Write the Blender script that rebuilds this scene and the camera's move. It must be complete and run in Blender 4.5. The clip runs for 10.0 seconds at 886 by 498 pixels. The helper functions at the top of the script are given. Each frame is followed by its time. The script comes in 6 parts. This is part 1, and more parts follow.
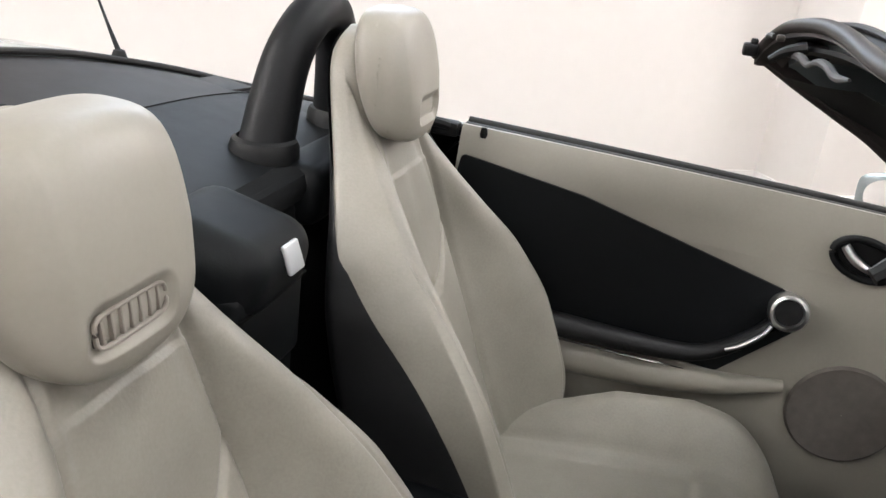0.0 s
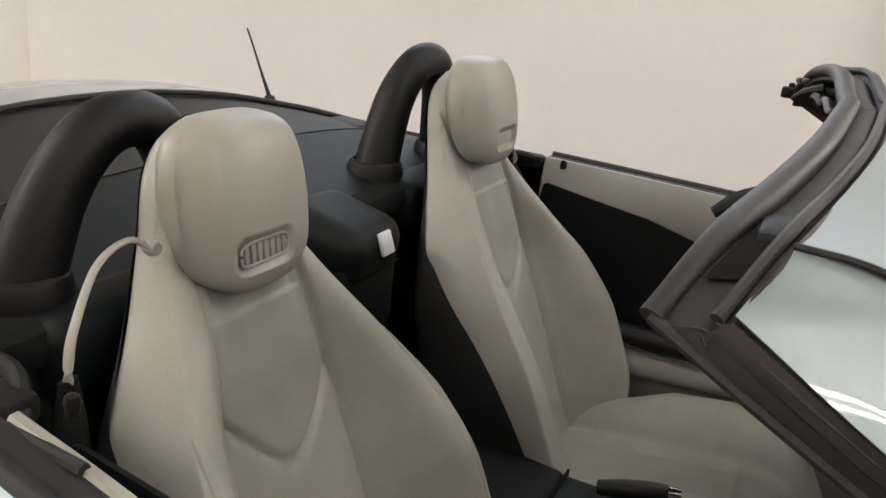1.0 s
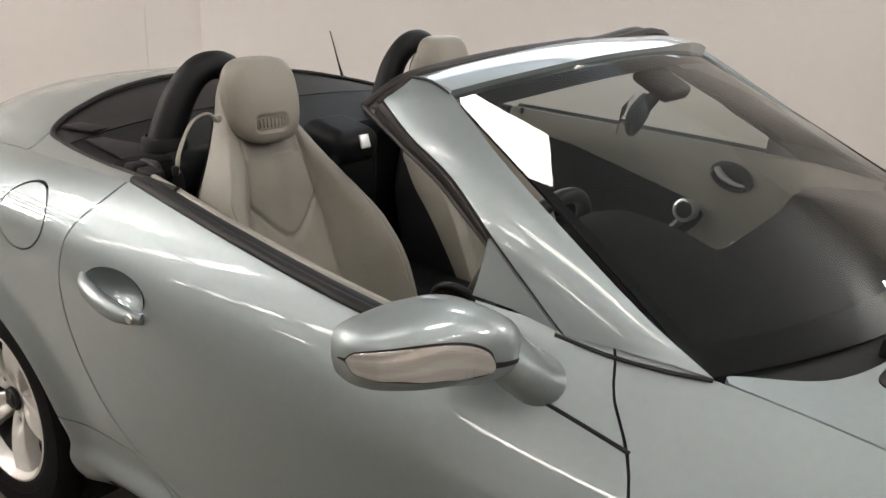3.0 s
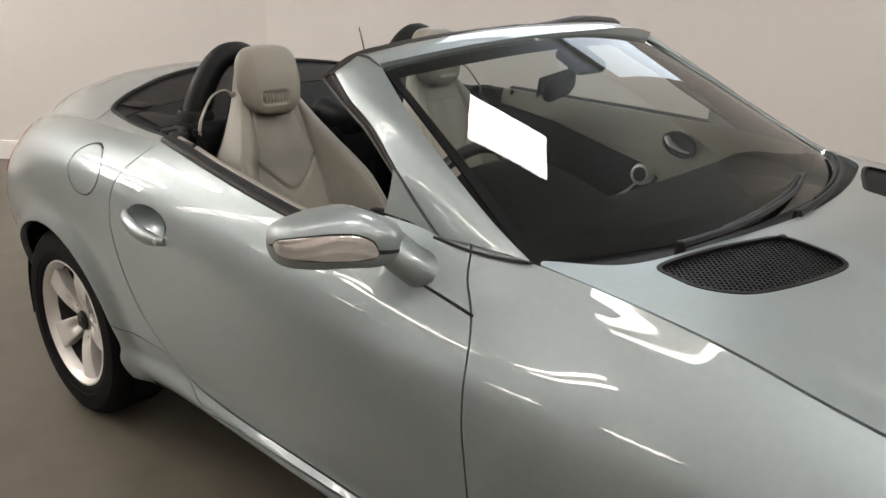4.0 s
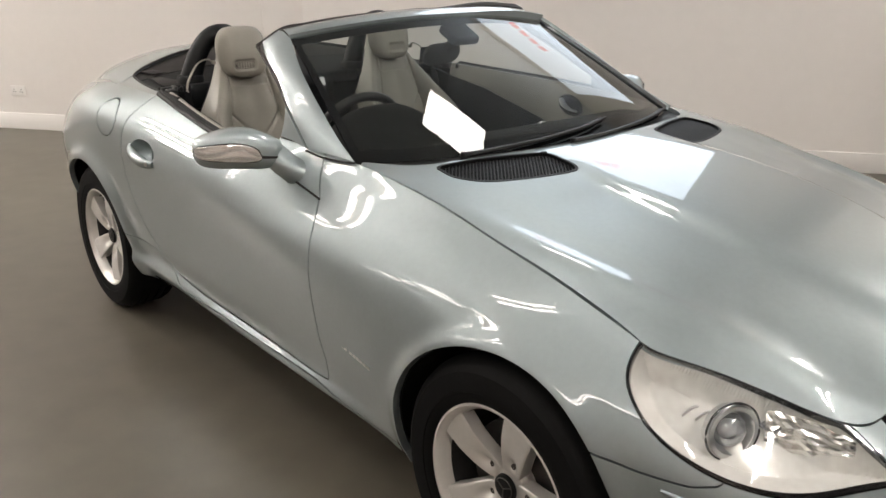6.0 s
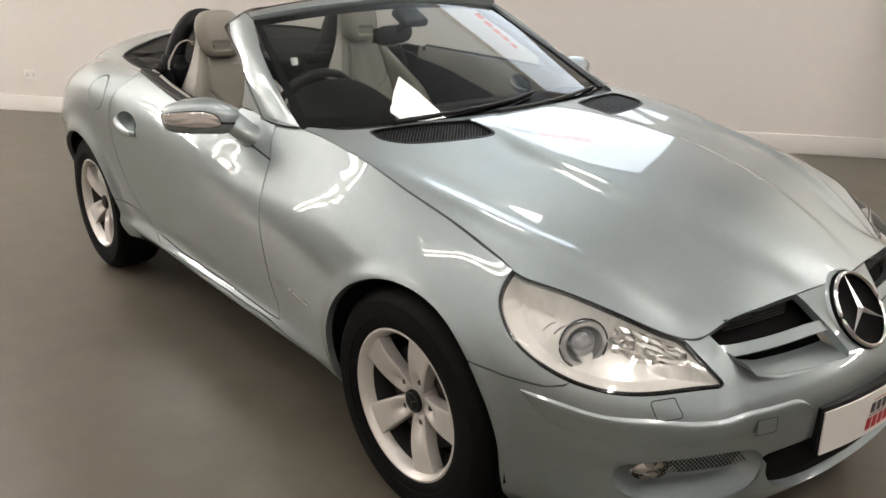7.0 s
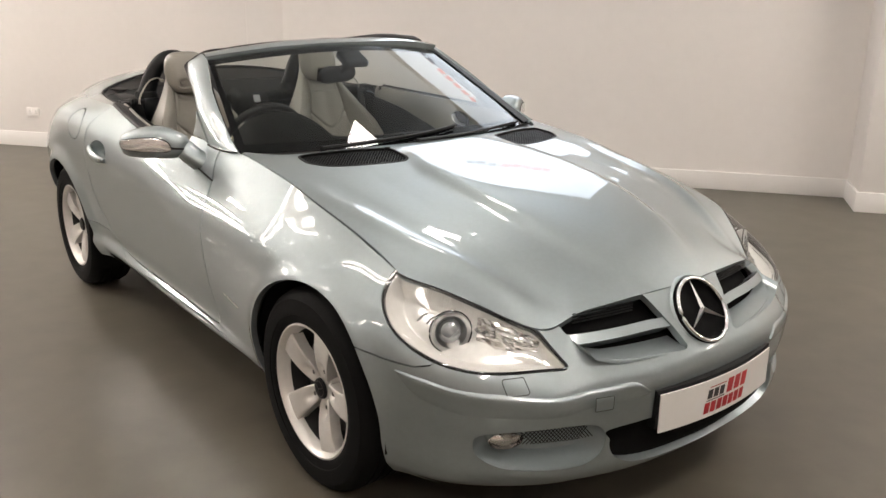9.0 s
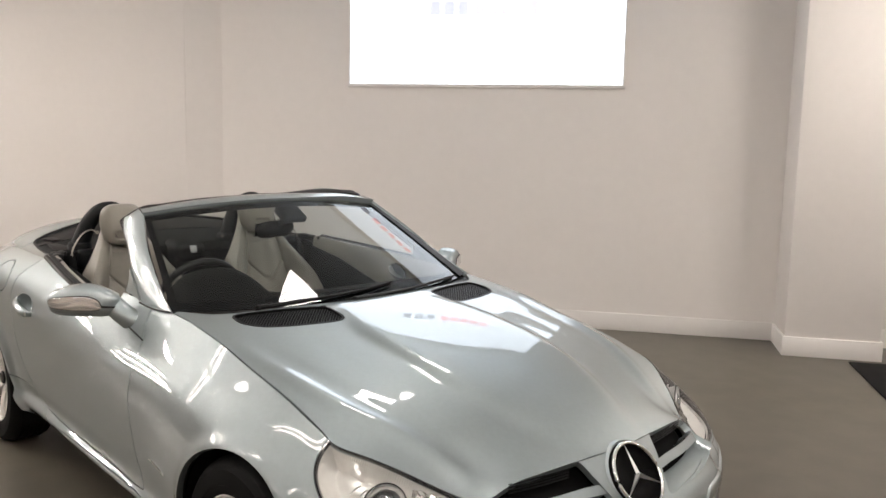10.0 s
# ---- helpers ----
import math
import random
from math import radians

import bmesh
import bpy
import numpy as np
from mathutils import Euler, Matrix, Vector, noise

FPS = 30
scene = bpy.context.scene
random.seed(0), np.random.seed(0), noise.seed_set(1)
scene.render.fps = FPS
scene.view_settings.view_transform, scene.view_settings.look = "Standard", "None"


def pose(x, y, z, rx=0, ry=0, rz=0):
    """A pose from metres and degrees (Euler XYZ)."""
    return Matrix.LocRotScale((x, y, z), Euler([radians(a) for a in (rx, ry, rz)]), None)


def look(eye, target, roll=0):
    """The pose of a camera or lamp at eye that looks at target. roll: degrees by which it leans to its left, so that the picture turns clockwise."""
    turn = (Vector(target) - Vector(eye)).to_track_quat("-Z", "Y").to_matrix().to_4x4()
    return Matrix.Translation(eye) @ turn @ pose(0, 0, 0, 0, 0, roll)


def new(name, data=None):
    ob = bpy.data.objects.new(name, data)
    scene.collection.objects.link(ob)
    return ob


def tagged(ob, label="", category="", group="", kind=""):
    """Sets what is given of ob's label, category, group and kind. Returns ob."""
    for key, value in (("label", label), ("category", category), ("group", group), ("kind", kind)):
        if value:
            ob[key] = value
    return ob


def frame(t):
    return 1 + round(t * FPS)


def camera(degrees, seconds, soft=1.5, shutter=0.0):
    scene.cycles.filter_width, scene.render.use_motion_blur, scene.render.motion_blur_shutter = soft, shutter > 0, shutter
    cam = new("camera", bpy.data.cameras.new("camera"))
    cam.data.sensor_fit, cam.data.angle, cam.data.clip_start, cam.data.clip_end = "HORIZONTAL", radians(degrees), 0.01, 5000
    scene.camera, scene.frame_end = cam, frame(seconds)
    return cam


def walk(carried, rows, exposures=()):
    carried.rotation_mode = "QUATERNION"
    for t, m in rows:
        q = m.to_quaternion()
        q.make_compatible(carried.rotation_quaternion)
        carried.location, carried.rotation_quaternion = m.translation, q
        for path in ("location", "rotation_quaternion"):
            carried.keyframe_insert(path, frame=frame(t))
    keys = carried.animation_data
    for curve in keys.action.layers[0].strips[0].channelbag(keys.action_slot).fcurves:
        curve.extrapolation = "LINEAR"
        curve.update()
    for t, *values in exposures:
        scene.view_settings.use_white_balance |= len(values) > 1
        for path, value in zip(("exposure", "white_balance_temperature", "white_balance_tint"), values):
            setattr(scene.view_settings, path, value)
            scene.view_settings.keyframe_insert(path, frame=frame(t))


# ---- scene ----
cam = camera(56.0, 10.0)
PATH = [
    (0, (-0.316, -0.884, 1.362), (-0.765, 0.919, 0.62), 7.4),
    (0.5, (-0.244, -0.932, 1.373), (-0.925, 0.82, 0.689), 6.2),
    (1, (-0.123, -1.131, 1.386), (-0.894, 0.596, 0.737), 6.0),
    (1.5, (0.076, -1.286, 1.401), (-0.814, 0.395, 0.784), 4.7),
    (2, (0.327, -1.432, 1.413), (-0.68, 0.187, 0.81), 2.7),
    (2.5, (0.567, -1.607, 1.403), (-0.492, -0.022, 0.799), 1.6),
    (2.7, (0.651, -1.662, 1.406), (-0.426, -0.095, 0.788), 2.2),
    (3.8, (1.25, -1.814, 1.439), (-0.016, -0.406, 0.794), 0.6),
    (4, (1.354, -1.862, 1.428), (0.066, -0.472, 0.787), 0.8),
    (4.5, (1.617, -1.919, 1.443), (0.276, -0.58, 0.803), 1.6),
    (5, (1.889, -1.902, 1.441), (0.498, -0.617, 0.797), 1.1),
    (5.5, (2.102, -1.971, 1.442), (0.687, -0.711, 0.801), 0.3),
    (6.8, (2.703, -1.986, 1.445), (1.248, -0.79, 0.772), -0.0),
    (7, (2.77, -2.0, 1.442), (1.314, -0.806, 0.77), 0.0),
    (7.5, (2.935, -2.025, 1.434), (1.486, -0.82, 0.763), 0.6),
    (8, (3.083, -1.961, 1.443), (1.621, -0.767, 0.781), 1.0),
    (8.5, (3.202, -1.934, 1.454), (1.714, -0.746, 0.842), 1.1),
    (9, (3.242, -1.973, 1.45), (1.745, -0.777, 0.877), 0.4),
    (9.5, (3.26, -1.981, 1.465), (1.768, -0.748, 0.963), 0.5),
    (10, (3.243, -1.958, 1.547), (1.786, -0.613, 1.284), 1.2),
]
walk(cam, [(t, look(eye, target, roll)) for t, eye, target, roll in PATH], [(0, 0.90, 6120, 10), (0.3, 0.69, 6270, 10), (0.6, 0.42, 6500, 10), (1.0, 0.20, 6500, 10), (1.5, 0.14, 6500, 10), (2.5, -0.04, 6500, 10), (4.0, -0.16, 6530, 10), (5.5, -0.11, 6530, 10), (8.5, -0.01, 6680, 11), (9.5, 0.06, 6700, 12), (10, -0.17, 6620, 12)])

# ---- light ----
world = bpy.data.worlds.new("world")
scene.world = world
world.use_nodes = True
world.node_tree.nodes["Background"].inputs[0].default_value = (0.9, 0.95, 1.0, 1)
world.node_tree.nodes["Background"].inputs[1].default_value = 0.02

# The room stands 35 degrees off the car: its wall runs along the room's x, the room lies towards -y.
ROOM = pose(-0.107, 4.10, 0, 0, 0, 35.06)
CEILING = 3.45


# ---- materials ----
def material(name, base, rough=0.5, metal=0.0, coat=0.0, spec=0.5, grain=0.0, size=40.0, bump=0.0, tint=None, stretch=(1, 1, 1), coat_rough=0.03):
    """A node material: two scales of variation in colour and gloss, and fine relief."""
    m = bpy.data.materials.new(name)
    m.use_nodes = True
    nt = m.node_tree
    b = nt.nodes["Principled BSDF"]
    b.inputs["Roughness"].default_value = rough
    b.inputs["Metallic"].default_value = metal
    b.inputs["Coat Weight"].default_value = coat
    b.inputs["Coat Roughness"].default_value = coat_rough
    b.inputs["Specular IOR Level"].default_value = spec
    b.inputs["Base Color"].default_value = (*base, 1)
    if grain or bump:
        tc = nt.nodes.new("ShaderNodeTexCoord")
        mp = nt.nodes.new("ShaderNodeMapping")
        mp.inputs["Scale"].default_value = stretch
        nt.links.new(tc.outputs["Object"], mp.inputs["Vector"])
        fine = nt.nodes.new("ShaderNodeTexNoise")
        fine.inputs["Scale"].default_value = size
        fine.inputs["Detail"].default_value = 4
        wide = nt.nodes.new("ShaderNodeTexNoise")
        wide.inputs["Scale"].default_value = size / 14
        wide.inputs["Detail"].default_value = 3
        for n in (fine, wide):
            nt.links.new(mp.outputs["Vector"], n.inputs["Vector"])
        mix = nt.nodes.new("ShaderNodeMix")
        mix.data_type = "FLOAT"
        mix.inputs["Factor"].default_value = 0.5
        nt.links.new(fine.outputs["Fac"], mix.inputs["A"])
        nt.links.new(wide.outputs["Fac"], mix.inputs["B"])
        if grain:
            ramp = nt.nodes.new("ShaderNodeMix")
            ramp.data_type = "RGBA"
            dark = tint or tuple(c * (1 - grain) for c in base)
            light = tuple(min(1, c * (1 + grain)) for c in base)
            ramp.inputs["A"].default_value = (*dark, 1)
            ramp.inputs["B"].default_value = (*light, 1)
            stretch_f = nt.nodes.new("ShaderNodeMapRange")
            stretch_f.inputs["From Min"].default_value = 0.3
            stretch_f.inputs["From Max"].default_value = 0.7
            nt.links.new(mix.outputs["Result"], stretch_f.inputs["Value"])
            nt.links.new(stretch_f.outputs["Result"], ramp.inputs["Factor"])
            nt.links.new(ramp.outputs["Result"], b.inputs["Base Color"])
            gloss = nt.nodes.new("ShaderNodeMapRange")
            gloss.inputs["To Min"].default_value = max(0.02, rough - 0.12 * grain - 0.02)
            gloss.inputs["To Max"].default_value = min(1, rough + 0.25 * grain + 0.02)
            nt.links.new(wide.outputs["Fac"], gloss.inputs["Value"])
            nt.links.new(gloss.outputs["Result"], b.inputs["Roughness"])
        if bump:
            bp = nt.nodes.new("ShaderNodeBump")
            bp.inputs["Strength"].default_value = bump
            bp.inputs["Distance"].default_value = 0.002
            nt.links.new(fine.outputs["Fac"], bp.inputs["Height"])
            nt.links.new(bp.outputs["Normal"], b.inputs["Normal"])
    return m


def glow(name, colour, strength):
    m = bpy.data.materials.new(name)
    m.use_nodes = True
    nt = m.node_tree
    b = nt.nodes["Principled BSDF"]
    b.inputs["Base Color"].default_value = (*colour, 1)
    b.inputs["Emission Color"].default_value = (*colour, 1)
    b.inputs["Emission Strength"].default_value = strength
    return m


def glass(name, tint, rough=0.0, ior=1.45, film=0.0):
    """Thin glass: clear sight through it, and the gloss of its face."""
    m = bpy.data.materials.new(name)
    m.use_nodes = True
    nt = m.node_tree
    for n in list(nt.nodes):
        nt.nodes.remove(n)
    out = nt.nodes.new("ShaderNodeOutputMaterial")
    clear = nt.nodes.new("ShaderNodeBsdfTransparent")
    clear.inputs["Color"].default_value = (*tint, 1)
    gloss = nt.nodes.new("ShaderNodeBsdfGlossy")
    gloss.inputs["Roughness"].default_value = rough
    fres = nt.nodes.new("ShaderNodeFresnel")
    fres.inputs["IOR"].default_value = ior
    add = nt.nodes.new("ShaderNodeMath")
    add.inputs[1].default_value = film
    mix = nt.nodes.new("ShaderNodeMixShader")
    nt.links.new(fres.outputs["Fac"], add.inputs[0])
    nt.links.new(add.outputs["Value"], mix.inputs["Fac"])
    nt.links.new(clear.outputs["BSDF"], mix.inputs[1])
    nt.links.new(gloss.outputs["BSDF"], mix.inputs[2])
    nt.links.new(mix.outputs["Shader"], out.inputs["Surface"])
    return m


PAINT = material("silver_paint", (0.293, 0.337, 0.347), 0.46, metal=0.76, coat=1.0, grain=0.05, size=900, bump=0.0, coat_rough=0.012)
PAINT.node_tree.nodes["Principled BSDF"].inputs["Coat IOR"].default_value = 1.65
LEATHER = material("stone_leather", (0.236, 0.221, 0.190), 0.45, grain=0.09, size=260, bump=0.16)
LEATHER_SMOOTH = material("stone_smooth_leather", (0.236, 0.221, 0.190), 0.42, grain=0.04, size=180, bump=0.05)
BLACK_PLASTIC = material("black_plastic", (0.0045, 0.0048, 0.0052), 0.5, spec=0.22, grain=0.2, size=320, bump=0.15)
ANTHRACITE = material("anthracite_trim", (0.0040, 0.0048, 0.0056), 0.55, spec=0.16, grain=0.15, size=420, bump=0.12)
ROLL_BLACK = material("roll_bar_black", (0.0048, 0.0052, 0.006), 0.5, spec=0.2, grain=0.12, size=300, bump=0.06)
GLOSS_BLACK = material("gloss_black", (0.008, 0.008, 0.009), 0.08, coat=0.6)
RUBBER = material("tyre_rubber", (0.0035, 0.0035, 0.0035), 0.75, spec=0.12, grain=0.2, size=120, bump=0.2)
SEAL = material("rubber_seal", (0.013, 0.0125, 0.0125), 0.6, spec=0.28, grain=0.2, size=200)
SEAL_BROWN = material("brown_black_rubber", (0.020, 0.0165, 0.0155), 0.5, spec=0.35, grain=0.2, size=160, bump=0.06)
CARPET = material("dark_carpet", (0.007, 0.0075, 0.008), 0.95, spec=0.1, grain=0.3, size=500, bump=0.6)
COVER = material("dark_deck_cover", (0.013, 0.011, 0.0105), 0.55, spec=0.22, grain=0.15, size=240, bump=0.12)
CHROME = material("chrome", (0.78, 0.78, 0.78), 0.08, metal=1.0)
SATIN = material("satin_metal", (0.62, 0.62, 0.62), 0.28, metal=1.0)
ALLOY = material("alloy_silver", (0.66, 0.64, 0.61), 0.36, metal=0.4, coat=0.6, grain=0.05, size=60)
WALL = material("wall_paint", (0.78, 0.745, 0.715), 0.85, grain=0.02, size=14, bump=0.05)
FAR_WALL = material("taupe_wall_paint", (0.40, 0.335, 0.30), 0.8, grain=0.06, size=6, bump=0.05)
TRIM = material("baseboard_paint", (0.80, 0.775, 0.75), 0.6, grain=0.015, size=20)
CEIL = material("ceiling_paint", (0.87, 0.91, 0.94), 0.9, grain=0.02, size=10)
FLOOR = material("resin_floor", (0.096, 0.085, 0.066), 0.33, grain=0.24, size=5, bump=0.02, spec=0.45)
GLASS = glass("windscreen_glass", (0.56, 0.60, 0.58), film=0.012)
LENS = glass("clear_lens", (0.94, 0.95, 0.95), film=0.02)
BOARD_GREY = material("grey_lining_edge", (0.07, 0.068, 0.069), 0.6, grain=0.2, size=80)
HOUSING = material("lamp_housing", (0.92, 0.90, 0.865), 0.22, metal=0.25, grain=0.1, size=60)
REFLECTOR = material("cut_reflector", (0.74, 0.72, 0.69), 0.20, metal=0.9)
DOME = material("projector_glass", (0.34, 0.35, 0.37), 0.08, metal=0.7, coat=1.0)
BOARD = material("white_board", (0.78, 0.77, 0.74), 0.35, grain=0.02, size=40)
INK = material("black_ink", (0.02, 0.02, 0.02), 0.4, grain=0.1, size=60)
RED_INK = material("red_ink", (0.42, 0.02, 0.025), 0.4, grain=0.1, size=60)
# Dark grey that puts the shade between the spokes into the barrel's colour.
BARREL_SHADE = material("wheel_barrel_shade", (0.030, 0.029, 0.028), 0.6, metal=0.3, grain=0.3, size=40)
DISC = material("brake_disc_steel", (0.085, 0.08, 0.075), 0.4, metal=0.8, grain=0.2, size=50)
INDICATOR = material("indicator_lens", (0.82, 0.82, 0.81), 0.12, metal=0.75, grain=0.15, size=110, stretch=(1, 1, 0.3), bump=0.25)
TAIL = material("red_lens", (0.35, 0.012, 0.015), 0.12, coat=0.8)
BUTTON = material("silver_button", (0.62, 0.64, 0.66), 0.3, metal=0.4)
DASH = material("dash_skin", (0.0042, 0.0045, 0.0045), 0.7, spec=0.15, grain=0.1, size=60, bump=0.05)
GLOSS_LEATHER = material("black_leather", (0.012, 0.012, 0.013), 0.3, grain=0.15, size=300, bump=0.1)
SPEAKER = material("taupe_mesh", (0.085, 0.075, 0.066), 0.7, grain=0.25, size=700, bump=0.5)
SHELL = material("seat_shell", (0.010, 0.0102, 0.011), 0.5, spec=0.3, grain=0.15, size=300, bump=0.1)
VENT_TAUPE = material("vent_taupe", (0.19, 0.17, 0.147), 0.5, grain=0.05, size=100)
VENT_SHADE = material("vent_shade", (0.03, 0.027, 0.024), 0.7, grain=0.1, size=100)
# Black liners, and sheets whose black stands in for shaded depth.
BLACK_AND_SHADE = material("black_and_shade", (0.003, 0.003, 0.003), 0.9, spec=0.15, grain=0.2, size=30)


# ---- mesh tools ----
def curve(knots, closed=False):
    """A smooth interpolating function of one variable through (x, y) knots (cubic Hermite, limited slopes)."""
    k = np.array(sorted(knots), float)
    x, y = k[:, 0], k[:, 1]
    d = np.diff(y) / np.diff(x)
    m = np.zeros(len(x))
    m[0], m[-1] = d[0], d[-1]
    for i in range(1, len(x) - 1):
        if d[i - 1] * d[i] > 0:
            w1, w2 = 2 * (x[i + 1] - x[i]) + x[i] - x[i - 1], x[i + 1] - x[i] + 2 * (x[i] - x[i - 1])
            m[i] = (w1 + w2) / (w1 / d[i - 1] + w2 / d[i])

    def f(v):
        v = np.clip(np.asarray(v, float), x[0], x[-1])
        i = np.clip(np.searchsorted(x, v) - 1, 0, len(x) - 2)
        h = x[i + 1] - x[i]
        t = (v - x[i]) / h
        return (1 + 2 * t) * (1 - t) ** 2 * y[i] + t * (1 - t) ** 2 * h * m[i] + t * t * (3 - 2 * t) * y[i + 1] + t * t * (t - 1) * h * m[i + 1]

    return f


def spline(points, n, closed=False):
    """n points, evenly spaced, along a Catmull-Rom curve through points of any dimension."""
    p = np.array(points, float)
    q = np.vstack([p[-1:], p, p[:2]]) if closed else np.vstack([2 * p[0] - p[1], p, 2 * p[-1] - p[-2]])
    out = []
    for i in range(1, len(q) - 2):
        t = np.linspace(0, 1, 40, endpoint=False)[:, None]
        a, b, c, d = q[i - 1], q[i], q[i + 1], q[i + 2]
        out.append(0.5 * (2 * b + (c - a) * t + (2 * a - 5 * b + 4 * c - d) * t * t + (3 * b - a - 3 * c + d) * t ** 3))
    out = np.vstack([*out, p[:1] if closed else p[-1:]])
    s = np.r_[0, np.cumsum(np.linalg.norm(np.diff(out, axis=0), axis=1))]
    want = np.linspace(0, s[-1], n + 1)[:-1] if closed else np.linspace(0, s[-1], n)
    return np.stack([np.interp(want, s, out[:, k]) for k in range(p.shape[1])], 1)


def grid(p, wrap_u=False, wrap_v=False):
    """Vertices and quads of an array of points p[u, v]."""
    nu, nv = p.shape[:2]
    a = np.arange(nu * nv).reshape(nu, nv)
    if wrap_u:
        a = np.vstack([a, a[:1]])
    if wrap_v:
        a = np.hstack([a, a[:, :1]])
    f = np.stack([a[:-1, :-1], a[1:, :-1], a[1:, 1:], a[:-1, 1:]], -1).reshape(-1, 4)
    return p.reshape(-1, 3).copy(), [tuple(q) for q in f.tolist()]


def clip(mesh, level):
    """Keeps where level(v) < 0, cutting the faces along the line where it is nought."""
    v, faces = mesh
    f = level(v)
    keep, extra, verts, cut = [], {}, list(v), f < 0

    def between(a, b):
        key = (min(a, b), max(a, b))
        if key not in extra:
            t = f[key[0]] / (f[key[0]] - f[key[1]])
            extra[key] = len(verts)
            verts.append(v[key[0]] + (v[key[1]] - v[key[0]]) * t)
        return extra[key]

    for q in faces:
        ins = [cut[i] for i in q]
        if all(ins):
            keep.append(q)
        elif any(ins):
            new_q = []
            for n, i in enumerate(q):
                j = q[(n + 1) % len(q)]
                if cut[i]:
                    new_q.append(i)
                if cut[i] != cut[j]:
                    new_q.append(between(i, j))
            if len(new_q) > 2:
                keep.append(tuple(new_q))
    verts = np.array(verts)
    used = np.zeros(len(verts), bool)
    for q in keep:
        used[list(q)] = True
    at = np.cumsum(used) - 1
    return verts[used], [tuple(int(at[i]) for i in q) for q in keep]


def normals(mesh):
    v, faces = mesh
    n = np.zeros_like(v)
    for size in {len(q) for q in faces}:
        ix = np.array([q for q in faces if len(q) == size])
        c = np.cross(v[ix[:, 1]] - v[ix[:, 0]], v[ix[:, 2]] - v[ix[:, 0]])
        if size > 3:
            c = c + np.cross(v[ix[:, 2]] - v[ix[:, 0]], v[ix[:, 3]] - v[ix[:, 0]])
        for k in range(size):
            np.add.at(n, ix[:, k], c)
    return n / np.maximum(np.linalg.norm(n, axis=1, keepdims=True), 1e-12)


def rim(mesh, depth, soft=0.0025):
    """Folds the open edges of a panel inwards: a rounded edge, then a flange."""
    v, faces = mesh
    n = normals(mesh)
    count = {}
    for q in faces:
        for a, b in zip(q, q[1:] + q[:1]):
            if (b, a) in count:
                del count[(b, a)]
            else:
                count[(a, b)] = 1
    edge = list(count)
    ids = sorted({i for e in edge for i in e})
    at = {i: k for k, i in enumerate(ids)}
    m = len(v)
    v2 = np.vstack([v, v[ids] - n[ids] * depth])
    return v2, faces + [(b, a, m + at[a], m + at[b]) for a, b in edge]


def shell(mesh, thick):
    """A closed sheet of that thickness behind a panel."""
    v, faces = mesh
    n, m = normals(mesh), len(v)
    count = {}
    for q in faces:
        for a, b in zip(q, q[1:] + q[:1]):
            if (b, a) in count:
                del count[(b, a)]
            else:
                count[(a, b)] = 1
    back = [tuple(m + i for i in reversed(q)) for q in faces]
    return np.vstack([v, v - n * thick]), faces + back + [(b, a, m + a, m + b) for a, b in count]


def flip(mesh):
    v, faces = mesh
    return v * np.array([1, -1, 1]), [tuple(reversed(q)) for q in faces]


def join(*meshes):
    v, f, at = [], [], 0
    for mv, mf in meshes:
        v.append(mv)
        f += [tuple(i + at for i in q) for q in mf]
        at += len(mv)
    return np.vstack(v), f


def moved(mesh, m):
    v, f = mesh
    a = np.array(m)
    return v @ a[:3, :3].T + a[:3, 3], f


def tube(points, radius, sides=12, n=40, closed=False, flat=1.0):
    """A round (or flattened) bar along a curve; radius may be a list along it."""
    p = spline(points, n, closed)
    t = np.gradient(p, axis=0)
    if closed:
        t = np.roll(p, -1, 0) - np.roll(p, 1, 0)
    t /= np.linalg.norm(t, axis=1, keepdims=True)
    up = np.array([0, 0, 1.0]) if abs(t[:, 2]).mean() < 0.8 else np.array([1.0, 0, 0])
    a = np.cross(t, up)
    a /= np.maximum(np.linalg.norm(a, axis=1, keepdims=True), 1e-9)
    b = np.cross(a, t)
    r = np.interp(np.linspace(0, 1, len(p)), np.linspace(0, 1, len(np.atleast_1d(radius))), np.atleast_1d(radius))[:, None, None]
    th = np.linspace(0, 2 * np.pi, sides, endpoint=False)
    ring = p[:, None] + r * (np.cos(th)[None, :, None] * a[:, None] + flat * np.sin(th)[None, :, None] * b[:, None])
    mesh = grid(ring, wrap_u=closed, wrap_v=True)
    if closed:
        return mesh
    v, f = mesh
    m = len(p) * sides
    return v, f + [tuple(range(sides)), tuple(range(m - 1, m - sides - 1, -1))]


def lathe(profile, n=64, axis="y"):
    """A turned body from (radius, along) pairs."""
    pr = np.array(profile, float)
    th = np.linspace(0, 2 * np.pi, n, endpoint=False)
    c, s = np.cos(th)[:, None], np.sin(th)[:, None]
    p = np.stack([pr[None, :, 0] * c, np.broadcast_to(pr[None, :, 1], (n, len(pr))), pr[None, :, 0] * s], -1)
    return grid(p, wrap_u=True)


def box(size, at=(0, 0, 0), bevel=0.004, segments=2):
    """A bevelled block."""
    bm = bmesh.new()
    bmesh.ops.create_cube(bm, size=1)
    bmesh.ops.scale(bm, vec=size, verts=bm.verts)
    if bevel:
        bmesh.ops.bevel(bm, geom=bm.edges[:], offset=min(bevel, min(size) * 0.45), segments=segments, affect="EDGES", profile=0.5)
    bmesh.ops.translate(bm, vec=at, verts=bm.verts)
    bm.verts.index_update()
    out = np.array([v.co[:] for v in bm.verts]), [tuple(v.index for v in f.verts) for f in bm.faces]
    bm.free()
    return out


